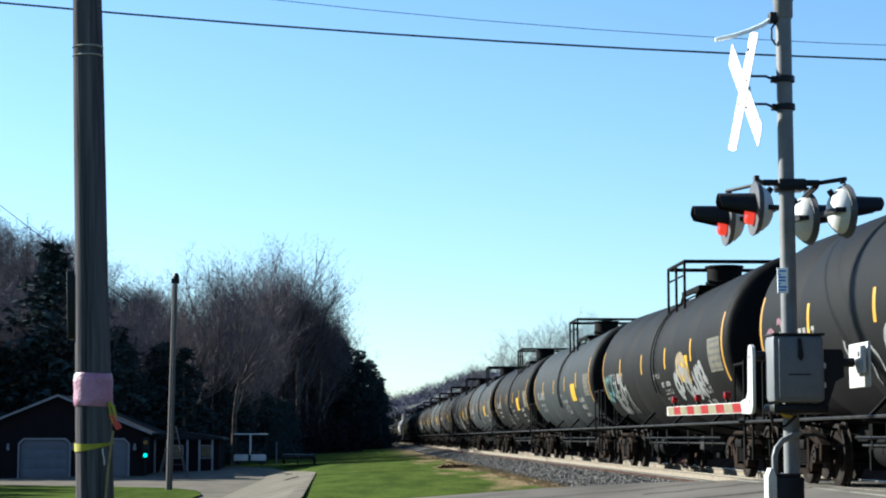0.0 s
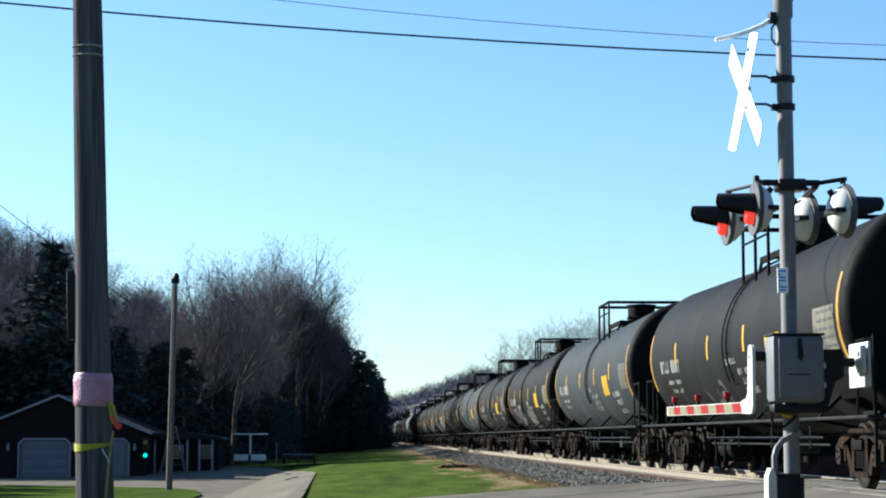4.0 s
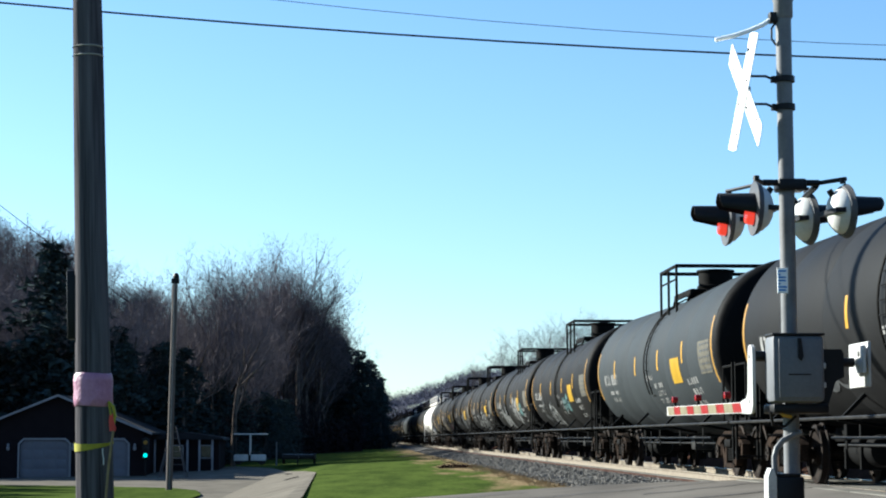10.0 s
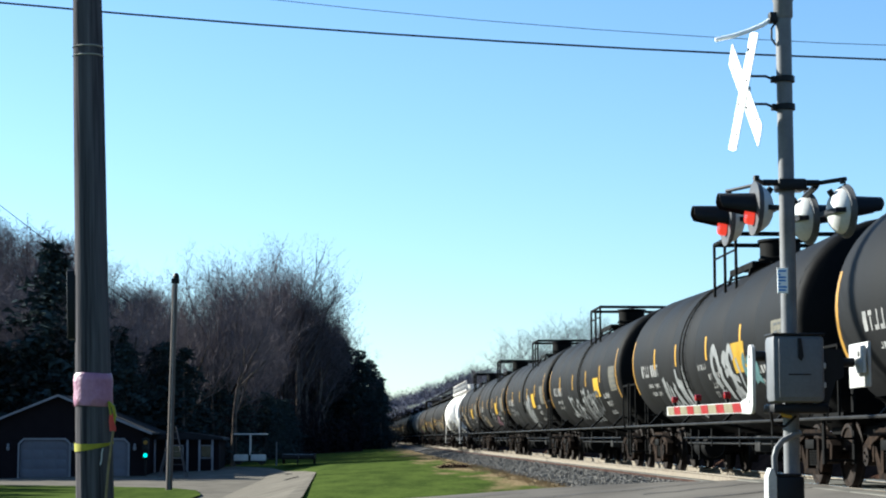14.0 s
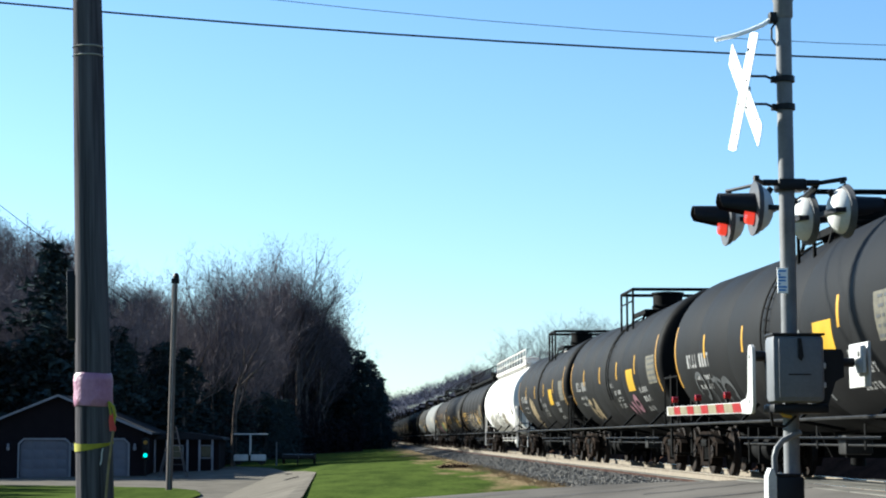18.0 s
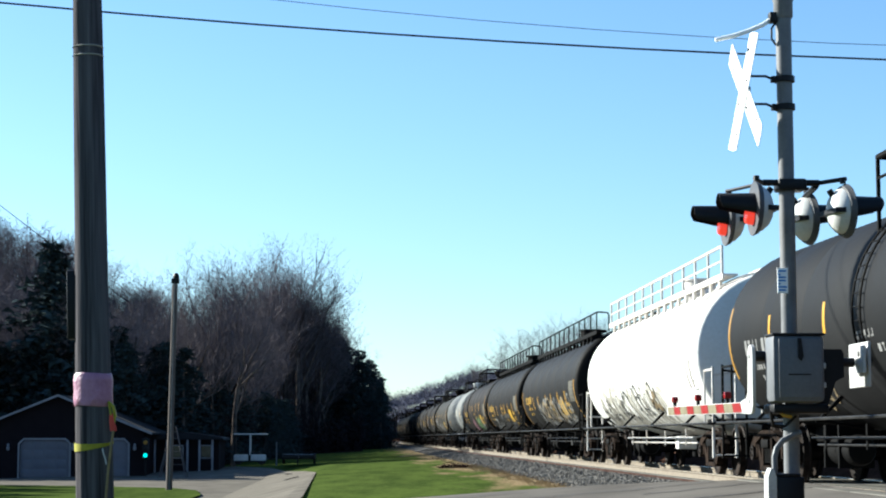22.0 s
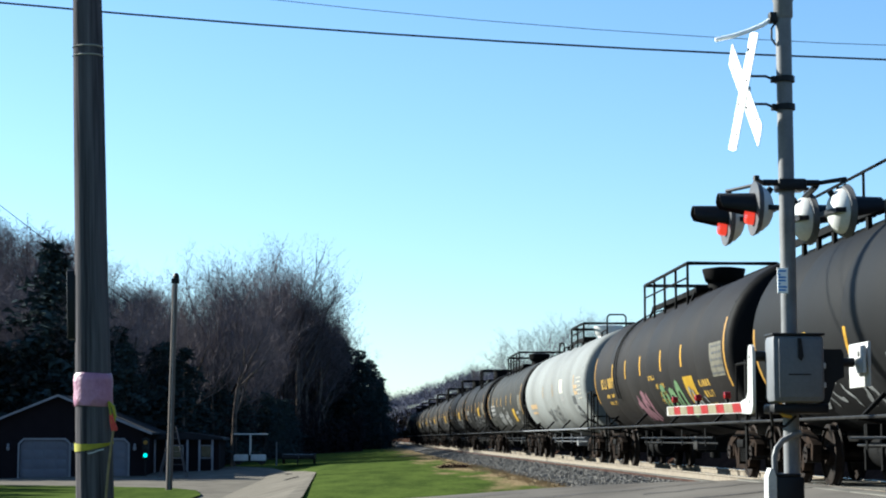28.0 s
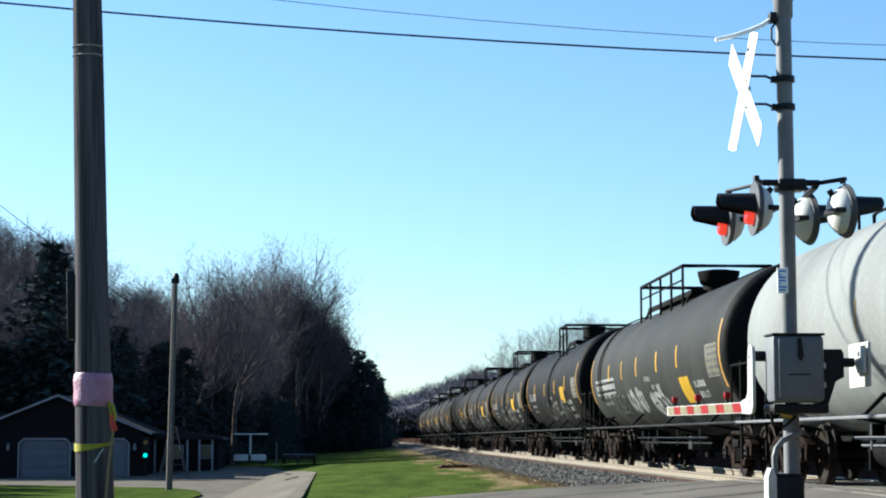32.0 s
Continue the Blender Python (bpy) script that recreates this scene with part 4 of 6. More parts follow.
        part("stencil_text", finish("stencil_text", stencil_text(6, -L / 2 + 0.3, -L / 2 + 1.4, 1.95, 2.65, 12), M["tag_pale"], 60), M["tag_pale"], shell, "rows of white stencil bars")["kind"] = "stuff"
    if paint == "greygreen":
        part("number_board", finish("number_board", patch(bmesh.new(), L / 2 - 4.3, L / 2 - 0.9, 1.95, 2.35, 0.006), M["tag_white"], 60), M["tag_white"], shell, "white block of stencilled numbers")
        part("stencil_text", finish("stencil_text", stencil_text(2, L / 2 - 4.3, L / 2 - 0.9, 1.95, 2.35, 3), M["steel"], 60), M["steel"], shell, "dark bars on the white block")["kind"] = "stuff"
    for k, (col, y0, y1, z0, z1, w, count) in enumerate(tags):
        part("graffiti", lifted(graffiti(seed * 7 + k, y0, y1, z0, z1, w, count, 0.012 + 0.006 * k), L, kind), M[col], shell, "sprayed graffiti strokes")["kind"] = "stuff"
    return car


CARS = []


def train():
    black, grey = "dusty black tank car with yellow reflectors", "faded blue-grey tank car with yellow reflectors"
    tagged_black = "black tank car with sprayed graffiti along its lower side"
    std = 15.5
    rows = [
        (0.90, std, "cage", "black", black, {}),
        (2.51, std, "cage", "black", tagged_black, dict(tags=[("tag_white", -2.5, 3.0, 1.5, 2.2, 0.05, 9), ("tag_pink", 5.6, 7.2, 1.9, 2.5, 0.06, 3)])),
        (4.14, std, "cage", "black", tagged_black, dict(tags=[("tag_white", -5.6, -2.6, 1.6, 2.2, 0.07, 9), ("tag_tan", -4.6, -3.2, 1.9, 2.35, 0.12, 2), ("tag_teal", 5.9, 7.4, 1.7, 2.3, 0.05, 4), ("tag_white", 3.6, 6.0, 1.4, 2.1, 0.05, 6)])),
        (5.76, std, "cage", "bluegrey", grey, {}),
        (7.41, std, "cage", "black", black, dict(tags=[("tag_grey", 0.5, 2.5, 1.4, 1.9, 0.05, 3)])),
        (9.09, std, "cage", "bluegrey", grey, {}),
        (10.71, std, "cage", "black", tagged_black, dict(ladder=1.0, tags=[("tag_white", -1.6, 0.6, 1.25, 2.25, 0.12, 3), ("tag_white", 2.6, 4.4, 1.3, 2.1, 0.08, 4), ("tag_grey", 3.0, 6.2, 1.4, 2.0, 0.05, 5)])),
        (12.32, std, "cage", "black", black, dict(tags=[("tag_grey", 2.0, 4.5, 1.4, 1.9, 0.05, 3)])),
        (13.92, std, "cage", "bluegrey", grey, {}),
        (15.53, std, "cage", "black", tagged_black, dict(tags=[("tag_teal", -3.0, -1.4, 1.7, 2.1, 0.12, 3), ("tag_white", 1.0, 3.0, 1.3, 1.9, 0.06, 5), ("tag_grey", 1.5, 5.0, 1.4, 2.0, 0.05, 6)])),
        (17.11, std, "cage", "black", tagged_black, dict(ladder=1.0, tags=[("tag_white", -3.8, -1.6, 1.5, 2.4, 0.09, 5), ("tag_teal", -5.0, -4.0, 1.7, 2.1, 0.1, 2), ("tag_white", 1.4, 4.2, 1.3, 2.2, 0.11, 6)])),
        (18.72, std, "cage", "black", tagged_black, dict(tags=[("tag_white", -2.6, -0.4, 1.3, 2.3, 0.08, 5), ("tag_white", -0.2, 3.0, 1.4, 2.0, 0.05, 5), ("tag_grey", -4.0, -1.0, 1.4, 2.0, 0.06, 5)])),
        (20.27, std, "cage", "black", tagged_black, dict(tags=[("tag_white", -3.0, -1.2, 1.35, 2.3, 0.09, 5), ("tag_grey", 3.0, 6.0, 1.4, 2.0, 0.05, 4)])),
        (21.84, std, "cage", "black", tagged_black, dict(tags=[("tag_tan", 3.2, 4.6, 1.35, 1.75, 0.1, 3), ("tag_pink", -4.0, -2.4, 1.4, 1.75, 0.06, 3)])),
        (23.39, std, "cage", "black", black, dict(tags=[("tag_tan", 2.2, 3.4, 1.35, 2.1, 0.14, 2)])),
        (25.07, 15.8, "walk", "white", "white tank car with a top walkway and grey graffiti", dict(trim="whitesteel", marks=False, tags=[("tag_pale", -3.4, 6.6, 1.2, 2.05, 0.1, 17), ("tag_grey", -2.6, 3.6, 1.3, 2.0, 0.03, 15), ("tag_tan", -2.6, -1.6, 1.5, 1.8, 0.1, 2), ("tag_grey", 4.0, 6.4, 1.3, 1.8, 0.03, 6)])),
        (26.83, 16.6, "walk", "black", "black tank car with a full-length walkway and graffiti", dict(low=True, letters="letteryellow", tags=[("tag_white", -6.5, 3.0, 1.3, 2.15, 0.045, 18), ("tag_tan", -5.0, 2.0, 1.4, 2.1, 0.045, 9)])),
        (28.50, 16.0, "walk", "black", "black tank car with a full-length walkway and yellow lettering", dict(low=True, letters="letteryellow", tags=[("tag_white", 2.0, 5.6, 1.3, 1.7, 0.05, 6), ("tag_grey", -5.5, 1.0, 1.25, 1.9, 0.05, 8)])),
        (30.23, 17.3, "flared", "brownblack", "brown-black tank car with a flared dome and coloured graffiti", dict(letters="letteryellow", ladder=4.3, tags=[("tag_pink", 0.6, 2.4, 1.3, 1.95, 0.1, 4), ("tag_green", -3.6, -1.4, 1.35, 2.05, 0.1, 5), ("tag_white", -6.0, -4.4, 1.3, 1.8, 0.05, 3)])),
        (32.00, 17.2, "flared", "lightgrey", "streaked light grey tank car with sparse markings", dict(marks=False, tags=[("tag_grey", 0.6, 1.8, 1.45, 1.8, 0.05, 3), ("tag_grey", -1.8, 0.0, 1.35, 1.85, 0.04, 4), ("tag_grey", -7.4, -6.0, 1.4, 1.75, 0.06, 3)])),
        (33.76, 17.6, "flared", "greygreen", "dark grey-green tank car with white lettering and graffiti", dict(ladder=6.6, tags=[("tag_white", 0.6, 2.8, 1.5, 1.95, 0.08, 5), ("tag_white", -2.6, -0.4, 1.45, 1.85, 0.09, 4), ("tag_grey", 3.2, 5.0, 1.4, 1.9, 0.05, 3)])),
    ]
    c = 35.43
    for k in range(8):
        rows.append((c, std, "cage", "black", black, dict(tags=[("tag_grey", -5 + k % 3, 1 + k % 4, 1.4, 2.0, 0.06, 6)])))
        c += 1.6
    for i, (c, L, kind, paint, label, kw) in enumerate(rows):
        CARS.append((tank_car(c, L, kind, paint, label, seed=i, **kw), SPEED * c - L / 2))


train()


# ---- crossing signal with gate ----
def crossing_signal():
    X, Y = 4.07, 17.0
    sg = thing("crossing_signal", pose(X, Y, 0), "grey steel crossing signal mast with crossbuck, flashing lamps and gate", "railway signal")
    bm = bmesh.new()
    tube(bm, (0, 0, -0.3), (0, 0, 4.98), 0.075, 0.075, 20)
    lathe(bm, [(0.078, 4.86), (0.092, 4.88), (0.092, 5.02), (0.1, 5.04), (0.1, 5.1), (0.02, 5.16)], "Z", 20)
    part("mast", bm, M["galv"], sg, "galvanised tubular mast")
    part("base", box(bmesh.new(), -0.28, 0.28, -0.28, 0.28, -0.6, -0.05, 0.03), M["concrete"], sg)
    # crossbuck faces the road users who come from the lawn side
    cb = part("crossbuck", box(bmesh.new(), -0.02, 0.02, -0.05, 0.05, -0.05, 0.05), M["galv"], sg, "white crossbuck of two crossed boards", pose(-0.365, 0, 4.14, 0, 0, 8))

    def board():
        bm = bmesh.new()
        plate(bm, [(-0.64, -0.1), (-0.6, 0.03), (-0.56, 0.1), (0.64, 0.1), (0.6, -0.03), (0.56, -0.1)], -0.004, 0.004, "YZ")
        return finish("board", bm, M["signwhite"], 0)
    for lift, tilt, dy, dz in ((-0.036, -57, 0, 0), (-0.024, 51, -0.02, -0.02)):
        b = part("board", kept("board", board), M["signwhite"], cb, "", pose(lift, dy, dz, tilt, 0, 0))
        for k in range(4):
            part("bolt", kept("bolt", lambda: finish("bolt", tube(bmesh.new(), (-0.012, 0, 0), (0.0, 0, 0), 0.012, None, 8), M["galv"], 30)), M["signblack"], b, "", pose(-0.004, -0.42 + 0.28 * k, 0.05 * (-1) ** k))
    for z in (4.27, 4.0):
        bm = bmesh.new()
        lathe(bm, [(0.078, z - 0.03), (0.098, z - 0.028), (0.098, z + 0.028), (0.078, z + 0.03)], "Z", 20)
        box(bm, -0.13, -0.07, -0.03, 0.03, z - 0.03, z + 0.03, 0.005)
        part("clamp", bm, M["signblack"], sg)
        part("strut", pipe(bmesh.new(), [(-0.11, 0, z), (-0.18, 0, z + 0.03), (-0.41, 0, z + 0.03)], 0.012, 6), M["signblack"], sg)
    # short curved arm at the top
    bm = bmesh.new()
    pipe(bm, [(-0.1, 0, 4.87), (-0.2, 0, 4.8), (-0.34, 0, 4.74), (-0.5, 0, 4.685), (-0.66, 0, 4.65)], 0.021, 8)
    part("top_arm", bm, M["signwhite"], sg, "short white bent arm")
    part("arm_clamp", box(bmesh.new(), -0.14, -0.06, -0.05, 0.05, 4.82, 4.92, 0.01), M["signblack"], sg)
    part("cable", pipe(bmesh.new(), [(-0.08, -0.02, 4.82), (-0.12, -0.02, 4.76), (-0.12, -0.02, 4.66), (-0.08, -0.02, 4.6)], 0.01, 6), M["signblack"], sg)
    # cross arm and junction box for the lamps
    bm = bmesh.new()
    box(bm, -0.1, 0.17, -0.12, 0.12, 3.19, 3.3, 0.02)
    tube(bm, (-0.24, -0.05, 3.265), (0.3, -0.05, 3.265), 0.032, None, 10)
    tube(bm, (-0.37, -0.3, 3.27), (-0.24, -0.05, 3.265), 0.02, None, 8)
    tube(bm, (-0.22, -0.05, 3.265), (-0.42, 0.75, 3.29), 0.018, None, 8)
    tube(bm, (0.3, -0.05, 3.265), (0.49, -0.3, 3.27), 0.022, None, 8)
    tube(bm, (0.28, -0.02, 3.24), (0.29, 0.45, 3.2), 0.03, None, 8)
    part("lamp_bracket", bm, M["signblack"], sg)

    def lamp_parts(m, lens, deep=0.085):
        """One flasher: round backing, body behind it, long hood and lens; it faces -x."""
        bm = bmesh.new()
        lathe(bm, [(0.255, -0.004), (0.255, 0.006), (0.02, 0.006)], "X", 36)
        lathe(bm, [(0.256, 0.006), (0.25, 0.012), (0.235, 0.045), (0.2, 0.05)], "X", 36)
        back = part("backing", bm, M["discblack"], sg, "round faded black target disc", m)
        bm = bmesh.new()
        lathe(bm, [(0.215, 0.049), (0.205, 0.085), (0.15, 0.14), (0.1, 0.165), (0.02, 0.172)], "X", 32)
        part("housing", bm, M["silver"], back, "silver rear housing")
        bm = bmesh.new()
        box(bm, 0.09, 0.19, -0.21, 0.21, -0.03, 0.015)
        tube(bm, (0.1, 0.0, 0.1), (0.16, 0.0, 0.2), 0.03, None, 8)
        tube(bm, (0.02, 0.0, 0.26), (0.02, 0.0, 0.31), 0.03, None, 8)
        part("housing_strap", bm, M["signblack"], back)
        bm = bmesh.new()
        rows = []
        for k in range(15):
            a = math.radians(-24 + 228 * k / 14)
            c, s = math.cos(a), math.sin(a)
            ln = 0.34 - 0.03 * max(0.0, min(1.0, (0.2 - s) / 0.6))
            rows.append([bm.verts.new((-0.004, 0.15 * c, 0.145 * s)), bm.verts.new((-ln, 0.1 * c, 0.1 * s + 0.03)), bm.verts.new((-ln, 0.094 * c, 0.094 * s + 0.03)), bm.verts.new((-0.004, 0.143 * c, 0.138 * s))])
        for a, b in zip(rows[:-1], rows[1:]):
            for k in range(4):
                bm.faces.new((a[k], a[(k + 1) % 4], b[(k + 1) % 4], b[k]))
        bm.faces.new(rows[0])
        bm.faces.new(rows[-1][::-1])
        part("hood", bm, M["signblack"], back, "long black hood")
        bm = bmesh.new()
        lathe(bm, [(0.08, -0.006), (0.078, -deep * 0.6), (0.065, -deep * 0.9), (0.03, -deep)], "X", 24, (0, 0, -0.075))
        part("lens", bm, M[lens], back, "red lens")
    lamp_parts(pose(-0.385, -0.3, 2.985, 0, 2, 1), "lampred")
    lamp_parts(pose(-0.43, 0.75, 3.0, 0, 2, 1), "lampred")
    lamp_parts(pose(0.33, 0.45, 2.98, 0, 2, 188), "lampred", 0.05)
    lamp_parts(pose(0.49, -0.3, 2.965, 0, 2, 188), "lampred", 0.05)
    # small sign with plain bars
    s = part("notice_sign", box(bmesh.new(), -0.05, 0.05, -0.012, 0.0, -0.12, 0.12, 0.004), M["signwhite"], sg, "small white notice with blue bars", pose(-0.075, -0.08, 2.33))
    for k, (w, z) in enumerate(((0.075, 0.09), (0.02, 0.055), (0.07, 0.03), (0.07, 0.0), (0.02, -0.03), (0.08, -0.06), (0.07, -0.09))):
        part("bar", box(bmesh.new(), -0.042, -0.042 + w, -0.016, -0.0125, z - 0.008, z + 0.008), M["signblue"], s)
    # gate mechanism box
    bx = part("gate_box", box(bmesh.new(), -0.26, 0.225, -0.42, -0.08, 1.18, 1.8, 0.045), M["boxgrey"], sg, "grey steel gate mechanism box")
    part("lid", box(bmesh.new(), -0.263, 0.23, -0.424, -0.076, 1.796, 1.818, 0.006), M["signblack"], bx, "thin black lid")
    part("door", box(bmesh.new(), -0.205, 0.19, -0.436, -0.421, 1.225, 1.765, 0.006), M["boxgrey"], bx)
    part("latch", plate(bmesh.new(), [(-0.03, 1.77), (0.0, 1.77), (0.02, 1.6), (0.0, 1.56), (-0.03, 1.59)], -0.456, -0.437, "XZ"), M["signblack"], bx, "black latch handle")
    for z in (1.52, 1.34):
        part("hinge", box(bmesh.new(), 0.226, 0.25, -0.36, -0.31, z - 0.025, z + 0.025, 0.004), M["gatewhite"], bx, "pale hinge bolt")
    part("marking", box(bmesh.new(), -0.12, 0.09, -0.44, -0.4365, 1.43, 1.442), M["signblack"], bx, "dark bar of worn lettering")
    bm = bmesh.new()
    box(bm, -0.24, 0.28, -0.34, 0.1, 1.08, 1.17, 0.02)
    plate(bm, [(0.2, 1.68), (0.44, 1.68), (0.46, 1.64), (0.46, 1.42), (0.38, 1.38), (0.3, 1.14), (0.2, 1.08)], -0.2, -0.06, "XZ")
    tube(bm, (0.4, -0.1, 1.56), (0.58, -0.1, 1.56), 0.045, None, 12)
    part("mechanism_frame", bm, M["signblack"], sg, "black gate drive frame")
    part("drive_lever", pipe(bmesh.new(), [(-0.18, -0.3, 1.1), (-0.14, -0.32, 1.06), (-0.07, -0.32, 1.05)], 0.015, 6), M["yellow"], sg, "small yellow lever")
    part("cable", pipe(bmesh.new(), [(-0.25, -0.25, 1.1), (-0.22, -0.2, 0.98), (-0.1, -0.15, 0.96), (0.02, -0.12, 1.06)], 0.014, 6), M["signblack"], sg)
    # counterweight arms: white plates either side
    bm = bmesh.new()
    plate(bm, [(-0.1, 1.64), (-0.085, 1.7), (-0.03, 1.73), (0.03, 1.73), (0.085, 1.7), (0.1, 1.64), (0.13, 1.28), (0.2, 1.23), (0.42, 1.21), (0.42, 1.09), (0.02, 1.08), (-0.05, 1.1), (-0.09, 1.16)], -0.38, -0.35, "YZ")
    for y, z in ((0.03, 1.62), (0.05, 1.2)):
        tube(bm, (-0.39, y, z), (-0.38, y, z), 0.022, None, 8)
    part("gate_bracket", bm, M["gatewhite"], sg, "white gate arm bracket")
    part("bracket_axle", tube(bmesh.new(), (-0.36, -0.05, 1.62), (-0.1, -0.05, 1.62), 0.05, None, 10), M["signblack"], sg)
    bm = bmesh.new()
    box(bm, 0.66, 0.69, -0.3, 0.36, 1.33, 1.75, 0.008)
    part("counterweight", bm, M["gatewhite"], sg, "white counterweight plate")
    bm = bmesh.new()
    plate(bm, [(-0.36, 1.71), (0.02, 1.71), (0.08, 1.66), (0.1, 1.58), (0.08, 1.5), (0.02, 1.46), (-0.36, 1.46)], 0.6, 0.625, "YZ")
    for z in (1.53, 1.64):
        tube(bm, (0.585, -0.2, z), (0.6, -0.2, z), 0.025, None, 8)
    part("counterweight_hub", bm, M["gatewhite"], sg)
    # gate arm reaching over the road
    ga = part("gate_arm", box(bmesh.new(), -0.012, 0.012, -0.1, 4.5, -0.055, 0.052, 0.004), M["gatewhite"], sg, "lowered gate arm with red and white stripes", pose(-0.37, 0.13, 1.145, 0.35, 0, 0))
    for k in range(5):
        y = 0.25 + 0.83 * k
        part("stripe", plate(bmesh.new(), [(y, -0.045), (y + 0.38, -0.045), (y + 0.45, 0.045), (y + 0.07, 0.045)], -0.016, 0.016, "YZ"), M["signred"], ga, "red reflective stripe")
        part("stripe", plate(bmesh.new(), [(y + 0.39, -0.045), (y + 0.82, -0.045), (y + 0.88, 0.045), (y + 0.46, 0.045)], -0.0155, 0.0155, "YZ"), M["cream"], ga, "tan reflective stripe")
    for y in (1.0, 2.57, 4.02):
        part("lamp_stem", tube(bmesh.new(), (0, y, 0.05), (0, y, 0.105), 0.02, None, 8), M["signblack"], ga)
        bm = lathe(bmesh.new(), [(0.02, -0.036), (0.036, -0.03), (0.036, 0.03), (0.02, 0.036)], "X", 14, (0, y, 0.13))
        part("gate_lamp", bm, M["gatelamp"], ga, "red gate arm lamp")
    # junction box and conduit at the foot
    bm = bmesh.new()
    box(bm, -0.21, 0.045, -0.3, -0.06, -0.1, 0.5, 0.02)
    box(bm, -0.19, 0.02, -0.28, -0.08, 0.5, 0.53, 0.008)
    part("junction_box", bm, M["signblack"], sg, "dark junction box at the mast foot")
    part("junction_cap", plate(bmesh.new(), [(-0.292, -0.1), (-0.213, -0.1), (-0.213, 0.5), (-0.235, 0.57), (-0.262, 0.58), (-0.292, 0.5)], -0.29, -0.12, "XZ"), M["gatewhite"], sg)
    part("conduit", pipe(bmesh.new(), [(-0.205, -0.18, 0.52), (-0.205, -0.18, 0.68), (-0.18, -0.17, 0.76), (-0.12, -0.15, 0.83), (-0.02, -0.13, 0.88), (0.06, -0.12, 0.91)], 0.028, 8), M["galv"], sg, "bent grey conduit")


crossing_signal()


# ---- utility pole, lamp pole, wires ----
SWAY = []
RED_SWAY = [(0, 27.4), (0.5, 21.6), (1, 25.2), (1.5, 27.4), (2, 19.4), (2.5, 24.5), (3, 21.6), (4, 30.2), (5, 36.0), (6, 43.2), (6.6, 31.7), (7.3, 21.6), (8, 15.8), (9, 6.5), (10, 1.4), (12, 0.7), (14, 2.2), (17, 0.7), (19, 2.9), (21, 1.4), (22, 4.3), (23, 8.6), (24, 6.5), (25, 10.8), (26.5, 7.2), (28, 8.6), (29.5, 10.8), (31, 7.2), (32, 7.9)]
WHITE_SWAY = [(0, 6), (1.5, 2), (3, 8), (4.5, 40), (6, 75), (7, 40), (8, 14), (10, 3), (12, -3), (14, -9), (17, -8), (19, -10), (21, -2), (23, 22), (24, 8), (25, -6), (26.5, -45), (28, -76), (29.5, -66), (31, -40), (32, -34)]


